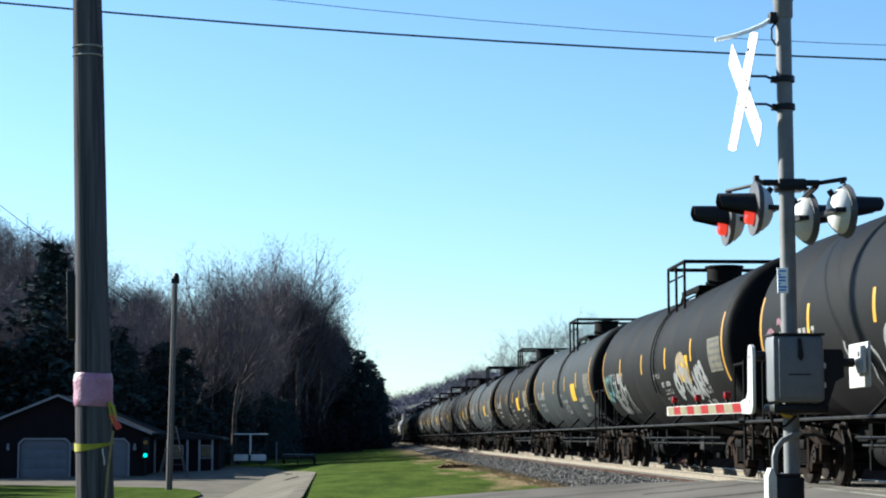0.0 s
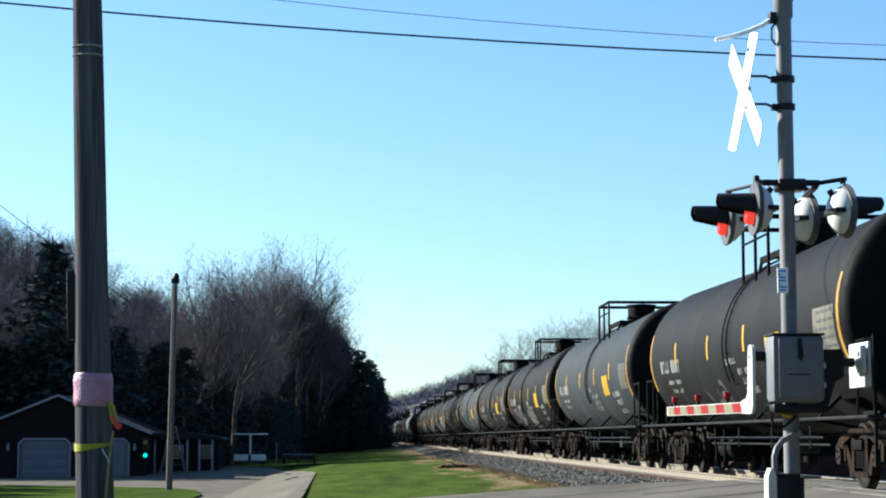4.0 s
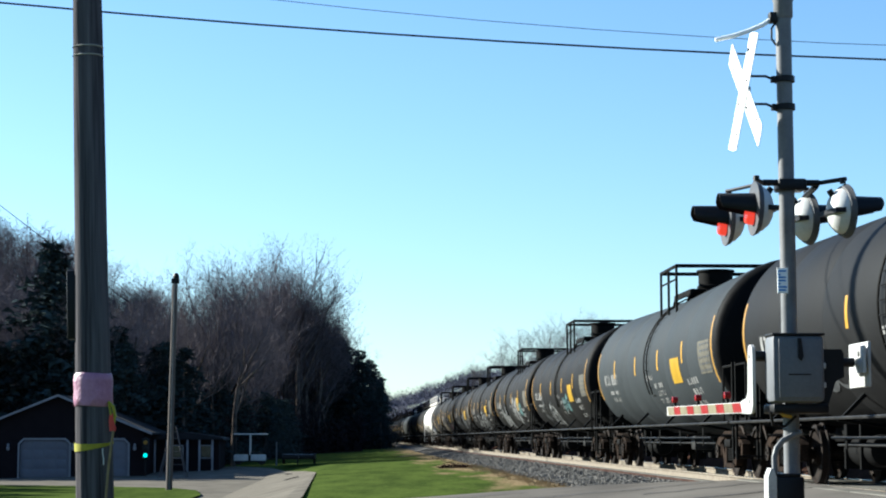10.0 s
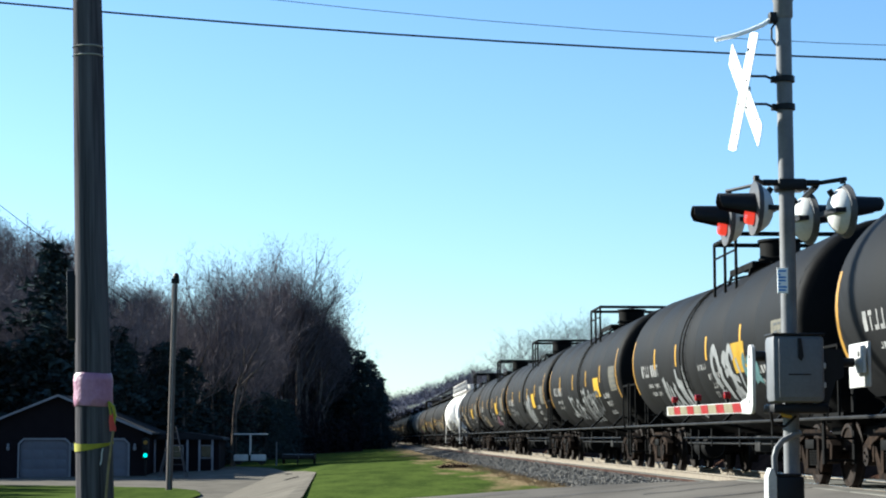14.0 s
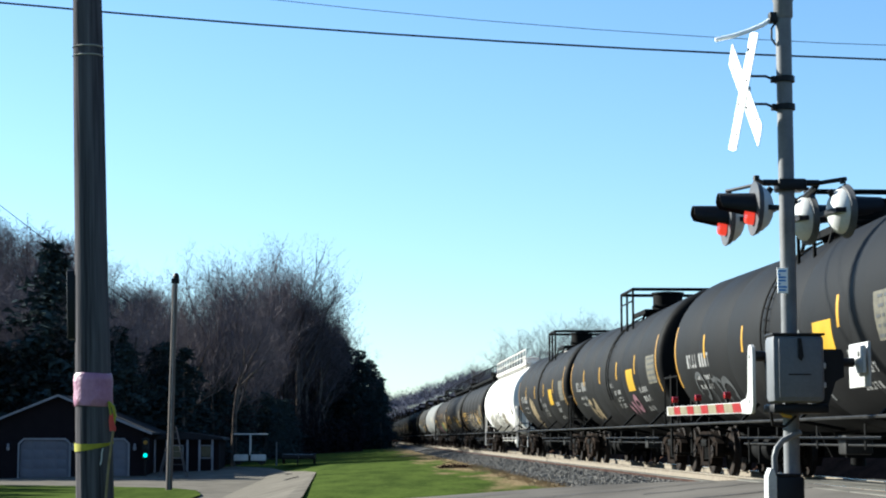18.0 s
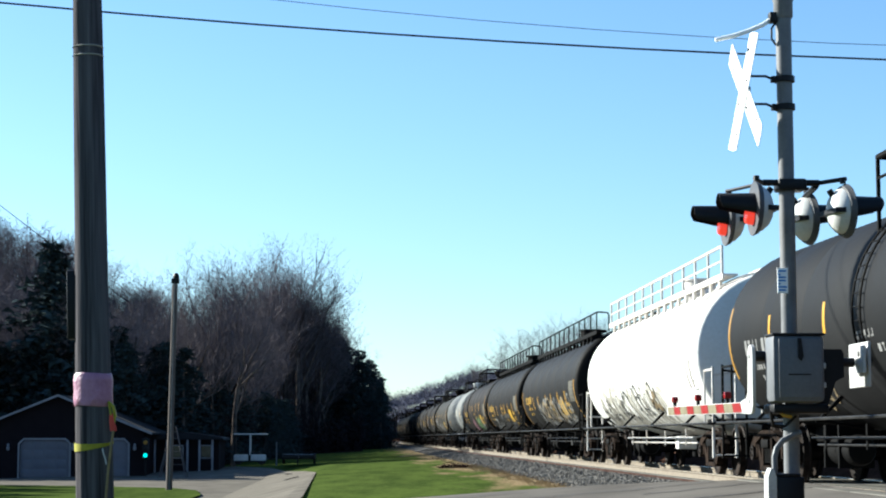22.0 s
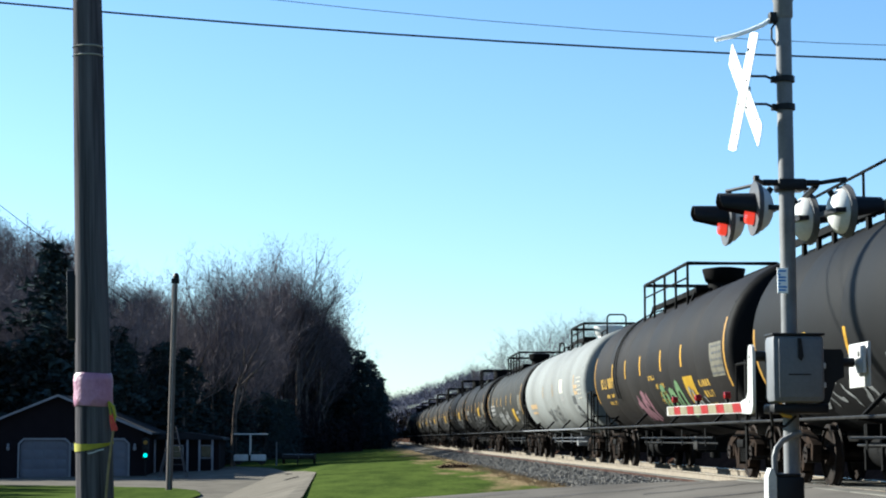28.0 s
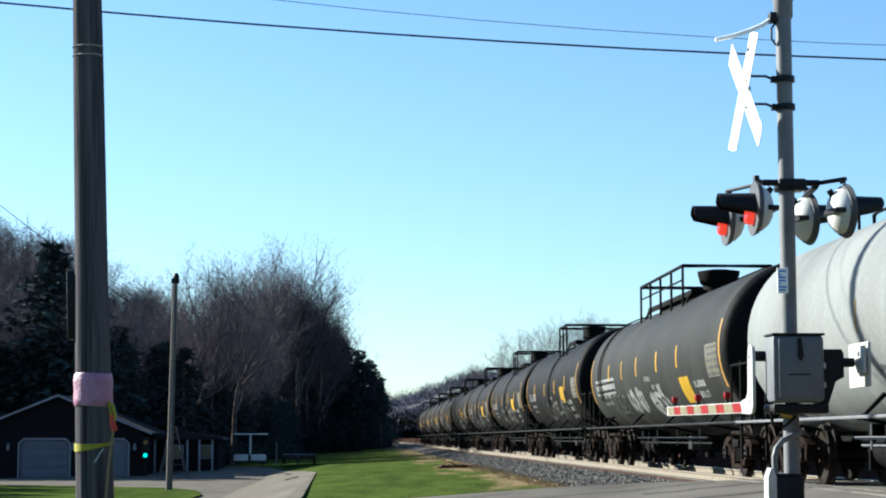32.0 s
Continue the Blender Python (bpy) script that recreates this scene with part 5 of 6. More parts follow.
def utility_pole():
    up = thing("utility_pole", pose(-2.25, 16, 0, 0, -2.0, 0), "weathered wooden utility pole with a pink wrap and yellow tape", "utility pole")
    bm = bmesh.new()
    rows = []
    rnd = random.Random(8)
    for i in range(40):
        z = -0.9 + 9.2 * i / 39
        r = 0.165 - 0.0085 * z
        rows.append([bm.verts.new(((r + 0.005 * noise.noise((2 * math.cos(a), 2 * math.sin(a), z * 0.6)) - 0.004 * (k % 7 == 0)) * math.cos(a), (r + 0.004 * noise.noise((3 * math.cos(a), 3 * math.sin(a), z))) * math.sin(a), z)) for k, a in enumerate([2 * math.pi * k / 36 for k in range(36)])])
    for a, b in zip(rows[:-1], rows[1:]):
        for k in range(36):
            bm.faces.new((a[k], a[(k + 1) % 36], b[(k + 1) % 36], b[k]))
    bm.faces.new(rows[-1])
    part("pole", bm, M["pole"], up, "", None, 60)
    bm = bmesh.new()
    rows = []
    for i, (z, d) in enumerate(((1.13, 0.004), (1.14, 0.014), (1.2, 0.017), (1.27, 0.013), (1.34, 0.016), (1.4, 0.013), (1.415, 0.003))):
        rows.append([bm.verts.new(((0.165 - 0.0085 * z + d + 0.006 * noise.noise((k * 0.5, i * 1.7, 3))) * math.cos(a), (0.165 - 0.0085 * z + d) * math.sin(a), z + 0.008 * math.sin(a * 2 + i))) for k, a in enumerate([2 * math.pi * k / 30 for k in range(30)])])
    for a, b in zip(rows[:-1], rows[1:]):
        for k in range(30):
            bm.faces.new((a[k], a[(k + 1) % 30], b[(k + 1) % 30], b[k]))
    part("pink_wrap", bm, M["pinkwrap"], up, "crinkled pink plastic wrap", None, 60)
    bm = bmesh.new()
    rows = []
    for k in range(31):
        a = 2 * math.pi * k / 30
        z = 0.79 - 0.02 * math.cos(a + 2.2)
        rows.append([bm.verts.new((0.168 * math.cos(a), 0.168 * math.sin(a), z + d)) for d in (-0.016 + 0.014 * math.cos(a), 0.032 - 0.012 * math.cos(a))])
    for a, b in zip(rows[:-1], rows[1:]):
        bm.faces.new((a[0], b[0], b[1], a[1]))
    part("yellow_tape", bm, M["yellowtape"], up, "yellow tape tied round the pole", None, 60)
    bm = bmesh.new()
    pipe(bm, [(0.145, -0.1, 1.16), (0.185, -0.12, 1.12), (0.2, -0.12, 1.04), (0.185, -0.12, 0.97)], 0.016, 5)
    pipe(bm, [(0.15, -0.11, 1.14), (0.165, -0.13, 1.06), (0.18, -0.13, 0.98)], 0.01, 5)
    part("tape_tail", bm, M["yellowtape"], up, "loose looped end of yellow tape", None, 0)
    # fluttering ribbon ends, hung from their upper edge
    bm = bmesh.new()
    plate(bm, [(-0.014, 0.02), (0.014, 0.02), (0.02, -0.04), (0.036, -0.11), (0.03, -0.135), (-0.02, -0.13), (-0.022, -0.05)], -0.006, 0.0, "XZ")
    plate(bm, [(-0.01, 0.01), (0.012, 0.0), (0.026, -0.09), (0.006, -0.12)], -0.013, -0.007, "XZ")
    SWAY.append((part("red_tape_end", bm, M["redtape"], up, "loose red ribbon end", pose(0.17, -0.13, 1.04), 0), (0.17, -0.13, 1.04), RED_SWAY))
    bm = bmesh.new()
    plate(bm, [(-0.006, 0.01), (0.006, 0.01), (0.003, -0.04), (0.009, -0.08), (0.005, -0.13), (-0.007, -0.135), (-0.003, -0.08), (-0.008, -0.04)], -0.004, 0.0, "XZ")
    SWAY.append((part("white_tape_end", bm, M["gatewhite"], up, "thin white tape end", pose(0.1, -0.19, 0.755), 0), (0.1, -0.19, 0.755), WHITE_SWAY))
    bm = bmesh.new()
    pipe(bm, [(0.183, -0.13, 0.91), (0.165, -0.15, 0.78), (0.14, -0.15, 0.6), (0.12, -0.16, 0.4), (0.09, -0.17, 0.05)], 0.012, 5)
    part("faded_tail", bm, M["strawtape"], up, "faded straw-coloured tape hanging down", None, 0)
    bm = bmesh.new()
    for z in (4.22, 4.3):
        lathe(bm, [(0.128, z - 0.007), (0.139, z), (0.128, z + 0.007)], "Z", 24)
    part("wire_band", bm, M["gatewhite"], up, "steel band round the pole")
    part("meter_box", box(bmesh.new(), -0.215, -0.13, -0.02, 0.12, 1.72, 2.32, 0.01), M["signblack"], up, "narrow dark box on the pole side")


utility_pole()


# unseen pole, added to throw a curved shadow on the passing tanks
def shadow_pole():
    lp = thing("shadow_pole", pose(-7.6, 25.4, -1.5, -26.5, 0, 0), "unseen leaning pole added for its shadow on the train", "pole")
    part("pole", tube(bmesh.new(), (0, 0, -0.3), (0, 0, 16.0), 0.15, 0.12, 16), M["pole"], lp)
    part("cap", tube(bmesh.new(), (0, 0, 16.0), (0, 0, 16.06), 0.13, 0.1, 16), M["galv"], lp, "thin metal cap")


shadow_pole()


def lamp_pole():
    lp = thing("lamp_pole", pose(-7.75, 76.5, -0.3), "slim wooden pole with a small lamp head", "lamp pole")
    part("pole", tube(bmesh.new(), (-0.03, 0, -1.3), (0.1, 0, 7.75), 0.14, 0.11, 14), M["polesmall"], lp)
    bm = bmesh.new()
    box(bm, -0.05, 0.28, -0.14, 0.14, 7.6, 7.82, 0.03)
    lathe(bm, [(0.12, 7.82), (0.14, 7.9), (0.08, 8.04), (0.02, 8.06)], "Z", 14, (0.14, 0, 0))
    part("lamp_head", bm, M["signblack"], lp, "dark lamp head")
    part("cable", tube(bmesh.new(), (0.0, -0.15, -1.0), (0.09, -0.12, 7.6), 0.02, None, 6), M["galv"], lp)


lamp_pole()


def wire(a, b, sag, r, name):
    bm = bmesh.new()
    a, b = Vector(a), Vector(b)
    pts = [a.lerp(b, k / 40) - Vector((0, 0, sag * 4 * (k / 40) * (1 - k / 40))) for k in range(41)]
    pipe(bm, pts, r, 6)
    single(name, bm, M["wire"], "black overhead cable across the sky", "overhead cable", "structure")


wire((-40, 30, 13.27), (45, 30, 8.96), 3.63, 0.016, "overhead_cable")
wire((-30, 30, 14.15), (50, 30, 12.7), 5.96, 0.0055, "overhead_cable")
wire((-30, 62, 24.0), (-7, 56, 5.0), 0.6, 0.012, "overhead_cable")


# ---- garage ----
def garage():
    Y = 103.0
    gx, gz = -16.65, -1.38
    ga = thing("garage", pose(gx, Y, gz), "dark brown gabled garage with pale panelled doors", "garage")
    hw, eave, ridge, deep = 4.75, 2.62, 4.55, 9.0
    bm = bmesh.new()
    openings = [(-2.15, 0.6), (1.1, 3.85), (-5.4, -2.65)]
    # front wall in pieces round the door openings
    xs = [-hw, -2.15, 0.6, 1.1, 3.85, hw]
    part("front_wall", plate(bmesh.new(), [(-hw, 2.17), (hw, 2.17), (hw, eave), (0, ridge), (-hw, eave)], 0, 0.2, "XZ"), M["siding"], ga)
    for a, b in ((-hw, -2.12), (0.62, 1.12), (3.87, hw)):
        part("wall_pier", box(bmesh.new(), a, b, 0.003, 0.197, 0, 2.17), M["siding"], ga)
    part("side_wall", box(bmesh.new(), hw - 0.2, hw - 0.002, 0.2, deep, 0, eave), M["siding"], ga)
    part("side_wall", box(bmesh.new(), -hw + 0.002, -hw + 0.2, 0.2, deep, 0, eave), M["siding"], ga)
    part("back_wall", plate(bmesh.new(), [(-hw, 0), (hw, 0), (hw, eave), (0, ridge), (-hw, eave)], deep, deep + 0.2, "XZ"), M["siding"], ga)
    for s in (-1, 1):
        sl = (ridge - eave) / hw
        part("roof", plate(bmesh.new(), [(0, ridge + 0.02), (s * (hw + 0.45), eave - 0.45 * sl + 0.02), (s * (hw + 0.45), eave - 0.45 * sl + 0.12), (0, ridge + 0.12)], -0.4, deep + 0.5, "XZ"), M["shingle"], ga)
        part("rake_trim", plate(bmesh.new(), [(0, ridge + 0.0), (s * (hw + 0.47), eave - 0.47 * sl), (s * (hw + 0.47), eave - 0.47 * sl + 0.13), (0, ridge + 0.13)], -0.46, -0.404, "XZ"), M["trim"], ga, "white rake board")
    for a, b in ((-2.12, 0.62), (1.12, 3.87)):
        d = part("garage_door", box(bmesh.new(), a + 0.02, b - 0.02, 0.1, 0.15, 0.0, 2.15), M["doorgrey"], ga, "pale sectional garage door")
        for k in range(4):
            for j in range(4):
                x = a + 0.12 + j * (b - a - 0.16) / 4
                part("panel", box(bmesh.new(), x, x + 0.52, 0.085, 0.101, 0.06 + k * 0.53, 0.5 + k * 0.53, 0.01), M["doorgrey"], d)
        bm = bmesh.new()
        outer = [(a - 0.1, 0), (a - 0.1, 1.95), (a + 0.2, 2.25), (b - 0.2, 2.25), (b + 0.1, 1.95), (b + 0.1, 0), (b, 0), (b, 1.9), (b - 0.25, 2.15), (a + 0.25, 2.15), (a, 1.9), (a, 0)]
        plate(bm, outer, -0.03, -0.002, "XZ")
        part("door_trim", bm, M["trim"], ga, "white trim with clipped corners")
        bm = bmesh.new()
        for s in (0, 1):
            p = (a + 0.02, b - 0.02)[s]
            plate(bm, [(p, 1.88), (p, 2.16), (p + (0.26, -0.26)[s], 2.16)], -0.001, 0.09, "XZ")
        part("corner_panel", bm, M["siding"], ga, "", None, 0)
    for x in (-2.75, 0.85, 4.25):
        lt = part("wall_lamp", box(bmesh.new(), x - 0.06, x + 0.06, -0.12, -0.002, 1.75, 1.95, 0.02), M["trim"], ga, "small white wall lamp")
        part("lamp_shade", lathe(bmesh.new(), [(0.03, 1.55), (0.09, 1.6), (0.1, 1.74), (0.02, 1.8)], "Z", 10, (x, -0.1, 0)), M["trim"], lt)
    # lower wing behind
    wg = thing("shed", pose(-10.2, Y + 5, gz + 0.15), "low dark shed beside the garage with white posts", "shed")
    part("wall", box(bmesh.new(), -1.9, 2.1, 0, 5, 0, 2.0), M["siding"], wg)
    part("roof", plate(bmesh.new(), [(-2.3, 2.0), (2.4, 2.0), (2.3, 2.15), (0, 2.45), (-2.3, 2.15)], -0.5, 5.4, "XZ"), M["shingle"], wg)
    for x in (-1.6, -0.9, 0.3, 1.0, 1.75):
        part("post", box(bmesh.new(), x - 0.06, x + 0.06, -0.4, -0.28, 0, 2.0, 0.01), M["trim"], wg)
    for x in (-0.3, 1.35):
        w = part("window", box(bmesh.new(), x - 0.35, x + 0.35, -0.05, -0.003, 0.9, 1.7, 0.01), M["trim"], wg, "white-framed window")
        part("pane", box(bmesh.new(), x - 0.28, x + 0.28, -0.06, -0.052, 0.97, 1.63), M["glass"], w)
    # traffic lamp on the wall corner
    tl = thing("traffic_light", pose(-11.75, 102.6, -1.35), "old traffic light on a post with its green lamp lit", "traffic light")
    part("post", tube(bmesh.new(), (0, 0.1, 0), (0, 0.1, 2.3), 0.05, None, 8), M["signblack"], tl)
    part("body", box(bmesh.new(), -0.18, 0.18, -0.12, 0.1, 1.05, 2.2, 0.03), M["signblack"], tl)
    for z, mm, lb in ((1.98, "orange", "dull amber lens"), (1.62, "signblack", "dark lens"), (1.26, "greenlamp", "lit green lens")):
        part("lens", lathe(bmesh.new(), [(0.12, -0.125), (0.11, -0.15), (0.02, -0.165)], "Y", 14, (0, 0, z)), M[mm], tl, lb)
    # step ladder
    sl = thing("step_ladder", pose(-9.9, 99.5, -1.25), "tall pale wooden step ladder standing open", "ladder")
    for y0, y1 in ((-0.6, 0), (0.6, 0)):
        for s in (-1, 1):
            part("rail", tube(bmesh.new(), (s * 0.72, y0, 0), (s * 0.12, y1, 2.75), 0.035, 0.03, 6), M["ladderwood"], sl)
    for k in range(7):
        w = 0.72 - 0.6 * (0.35 * (k + 1)) / 2.75
        z = 0.35 * (k + 1)
        part("rung", box(bmesh.new(), -w, w, -0.6 * (1 - z / 2.75) - 0.04, -0.6 * (1 - z / 2.75) + 0.04, z - 0.015, z + 0.015), M["ladderwood"], sl)


garage()


def yard_things():
    cart = thing("covered_cart", pose(-6.6, 114, -0.78), "white covered cart with a flat roof and black wheels", "cart")
    part("body", box(bmesh.new(), -1.08, 1.08, -0.46, 0.46, 0.22, 0.6, 0.04), M["rubber"], cart, "black cart chassis")
    for a, b in ((-1.1, -0.12), (0.06, 1.1)):
        part("side_panel", box(bmesh.new(), a, b, -0.5, -0.462, 0.26, 0.64, 0.012), M["whitepost"], cart, "white side panel")
    part("roof", box(bmesh.new(), -1.15, 1.15, -0.55, 0.55, 1.86, 1.93, 0.02), M["whitepost"], cart)
    for x in (-1.08, 0.0, 1.08):
        for y in (-0.5, 0.5):
            part("post", box(bmesh.new(), x - 0.035, x + 0.035, y - 0.03, y + 0.03, 0.6, 1.87), M["whitepost"] if x == 0 else M["rubber"], cart)
    cart.scale = (0.9, 1.0, 1.0)
    part("seat", box(bmesh.new(), -0.7, 0.8, -0.3, 0.4, 0.63, 0.78, 0.04), M["rubber"], cart)
    for x in (-0.8, 0.8):
        for y in (-0.4, 0.4):
            w = part("wheel", lathe(bmesh.new(), [(0.05, -0.08), (0.22, -0.08), (0.24, -0.05), (0.24, 0.05), (0.22, 0.08), (0.05, 0.08)], "Y", 16, (x, y, 0.24)), M["rubber"], cart)
    fb = thing("flat_trailer", pose(-3.4, 108, -0.66), "low black flat trailer parked by the lawn", "trailer")
    part("deck", box(bmesh.new(), -0.95, 0.95, -1.2, 1.2, 0.3, 0.58, 0.02), M["signblack"], fb)
    for x in (-0.9, 0.9):
        part("fender", box(bmesh.new(), x - 0.08, x + 0.08, -0.5, 0.5, 0.3, 0.62, 0.03), M["signblack"], fb)
        part("wheel", lathe(bmesh.new(), [(0.05, -0.07), (0.24, -0.07), (0.27, -0.04), (0.27, 0.04), (0.24, 0.07), (0.05, 0.07)], "X", 16, (x, 0, 0.27)), M["rubber"], fb)
    part("tongue", tube(bmesh.new(), (0, -1.2, 0.4), (0, -2.4, 0.4), 0.05, None, 8), M["signblack"], fb)
    part("stand", tube(bmesh.new(), (0, -2.3, 0.0), (0, -2.3, 0.5), 0.04, None, 8), M["signblack"], fb)
    mp = thing("marker_post", pose(-4.9, 112, -0.78), "thin grey marker post at the lawn edge", "post")
    part("post", tube(bmesh.new(), (0, 0, -0.1), (0, 0, 1.35), 0.05, 0.04, 8), M["galv"], mp)
    part("cap", tube(bmesh.new(), (0, 0, 1.35), (0, 0, 1.42), 0.06, 0.02, 8), M["galv"], mp)

    dg = thing("drain_grate", pose(-3.35, 93.0, ground_z(-3.35, 93.0) + 0.056), "dark iron drain grate set in the driveway", "drain grate")
    part("frame", box(bmesh.new(), -0.36, 0.36, -0.42, 0.42, 0.0, 0.012), M["rubber"], dg)
    for k in range(6):
        part("bar", box(bmesh.new(), -0.31, 0.31, -0.36 + 0.13 * k, -0.29 + 0.13 * k, 0.013, 0.022), M["steel"], dg)


yard_things()


# ---- trees ----
def bare_tree(seed, height, spread, depth=5, thick=0.2, twig=1.15, many=2):
    """Trunk mesh and twig mesh of a leafless tree, grown limb by limb."""
    rnd = random.Random(seed)
    tv, tf, cv, cf = [], [], [], []

    def limb(verts, faces, p, q, r0, r1, n):
        d = (q - p).normalized()
        a = d.orthogonal().normalized()
        b = d.cross(a)
        k = len(verts)
        for c, r in ((p, r0), (q, r1)):
            for i in range(n):
                t = 2 * math.pi * i / n
                verts.append(tuple(c + (a * math.cos(t) + b * math.sin(t)) * r))
        for i in range(n):
            faces.append((k + i, k + (i + 1) % n, k + n + (i + 1) % n, k + n + i))

    def grow(p, d, length, r, level):
        steps = 3 if level < 3 else 2
        for s in range(steps):
            bend = Vector((rnd.gauss(0, 1), rnd.gauss(0, 1), rnd.gauss(0, 0.6))) * (0.07 + 0.035 * level)
            d = (d + bend + Vector((0, 0, 0.06 if level == 0 else 0.13 if level < 3 else 0.09))).normalized()
            q = p + d * (length / steps)
            r2 = r * (0.86 if level else 0.88)
            if level < 2:
                limb(tv, tf, p, q, r, r2, 6 if level == 0 else 5)
            elif level < depth - 1:
                limb(cv, cf, p, q, r, r2, 3)
            else:
                w = Vector((rnd.gauss(0, 1), rnd.gauss(0, 1), rnd.gauss(0, 1))).cross(d).normalized() * r * twig
                k = len(cv)
                cv.extend((tuple(p - w), tuple(p + w), tuple(q + w * 0.4)))
                cf.append((k, k + 1, k + 2))
            p, r = q, r2
            if level < depth and (s > 0 or level > 0):
                kids = rnd.choice((1, 2, many)) if level < depth - 1 else many
                for k in range(kids):
                    az = rnd.random() * 2 * math.pi
                    side = Vector((math.cos(az), math.sin(az), rnd.uniform(-0.1, 0.5)))
                    nd = (d * rnd.uniform(0.5, 1.0) + side * spread * (1.0 if level < 2 else 1.1)).normalized()
                    grow(p, nd, length * rnd.uniform(0.5, 0.72), max(0.012, r * rnd.uniform(0.45, 0.65)), level + 1)
        if level < depth:
            grow(p, d, length * 0.62, r * 0.8, level + 1)
    grow(Vector((0, 0, -0.3)), Vector((rnd.gauss(0, 0.04), rnd.gauss(0, 0.04), 1)).normalized(), height * 0.45, thick, 0)
    top = max(v[2] for v in cv)
    k = height / top
    out = []
    for name, v, f, mm in (("trunk", tv, tf, M["bark"]), ("crown", cv, cf, M["twig"])):
        me = bpy.data.meshes.new(name)
        me.from_pydata([(x * k, y * k, z * k) for x, y, z in v], [], f)
        me.materials.append(mm)
        out.append(me)
    return out


def conifer(seed, height):
    rnd = random.Random(seed)
    bm = bmesh.new()
    tube(bm, (0, 0, -0.3), (0, 0, height), 0.2, 0.02, 8)
    trunk = finish("trunk", bm, M["bark"])
    v, f = [], []
    lobe = rnd.random() * 6.283
    z = height * 0.04
    while z < height * 0.99:
        reach = ((1 - z / height) ** 0.7 * height * 0.24 + 0.25) * (0.85 + 0.9 * noise.noise((z * 0.7, seed * 3.7, 0)))
        for k in range(7):
            az = rnd.random() * 6.283
            ln = reach * rnd.uniform(0.4, 1.25) * (1 + 0.3 * math.cos(az - lobe + z))
            for j in range(9):
                t = (j + 1) / 9
                c = Vector((math.cos(az) * ln * t, math.sin(az) * ln * t, z - 0.28 * ln * t * t + 0.1 * ln * t))
                for m in range(2):
                    a = Vector((rnd.gauss(0, 1), rnd.gauss(0, 1), rnd.gauss(-0.4, 0.6))).normalized() * rnd.uniform(0.2, 0.42) * (0.6 + 0.05 * height)
                    b = Vector((rnd.gauss(0, 1), rnd.gauss(0, 1), rnd.gauss(0, 0.4))).normalized() * 0.13
                    n = len(v)
                    v += [tuple(c - b), tuple(c + b), tuple(c + a)]
                    f.append((n, n + 1, n + 2))
        z += height * 0.028
    me = bpy.data.meshes.new("crown")
    me.from_pydata(v, [], f)
    me.materials.append(M["needle"])
    return trunk, me


BARE = [bare_tree(11 + i, 14, 0.85, 5, 0.135, 1.5) for i in range(5)]
TALL = [bare_tree(31 + i, 15, 0.66, 5, 0.25, 0.9, 2) for i in range(4)]
SLIM = [bare_tree(61 + i, 15, 0.62, 5, 0.2) for i in range(2)]
LOW = [bare_tree(71 + i, 14, 0.85, 4, 0.2, 2.2, 3) for i in range(4)]
FIR = [conifer(51 + i, 12) for i in range(3)]


def plant(pair, x, y, h, base, label, name, category, sx=1.0, turn=0.0):
    t = thing(name, pose(x, y, ground_z(x, y), 0, 0, turn), label, category, "trees of the wood")
    k = h / base
    t.scale = (k * sx, k * sx, k)
    part("trunk", pair[0], pair[0].materials[0], t)
    part("crown", pair[1], pair[1].materials[0], t)


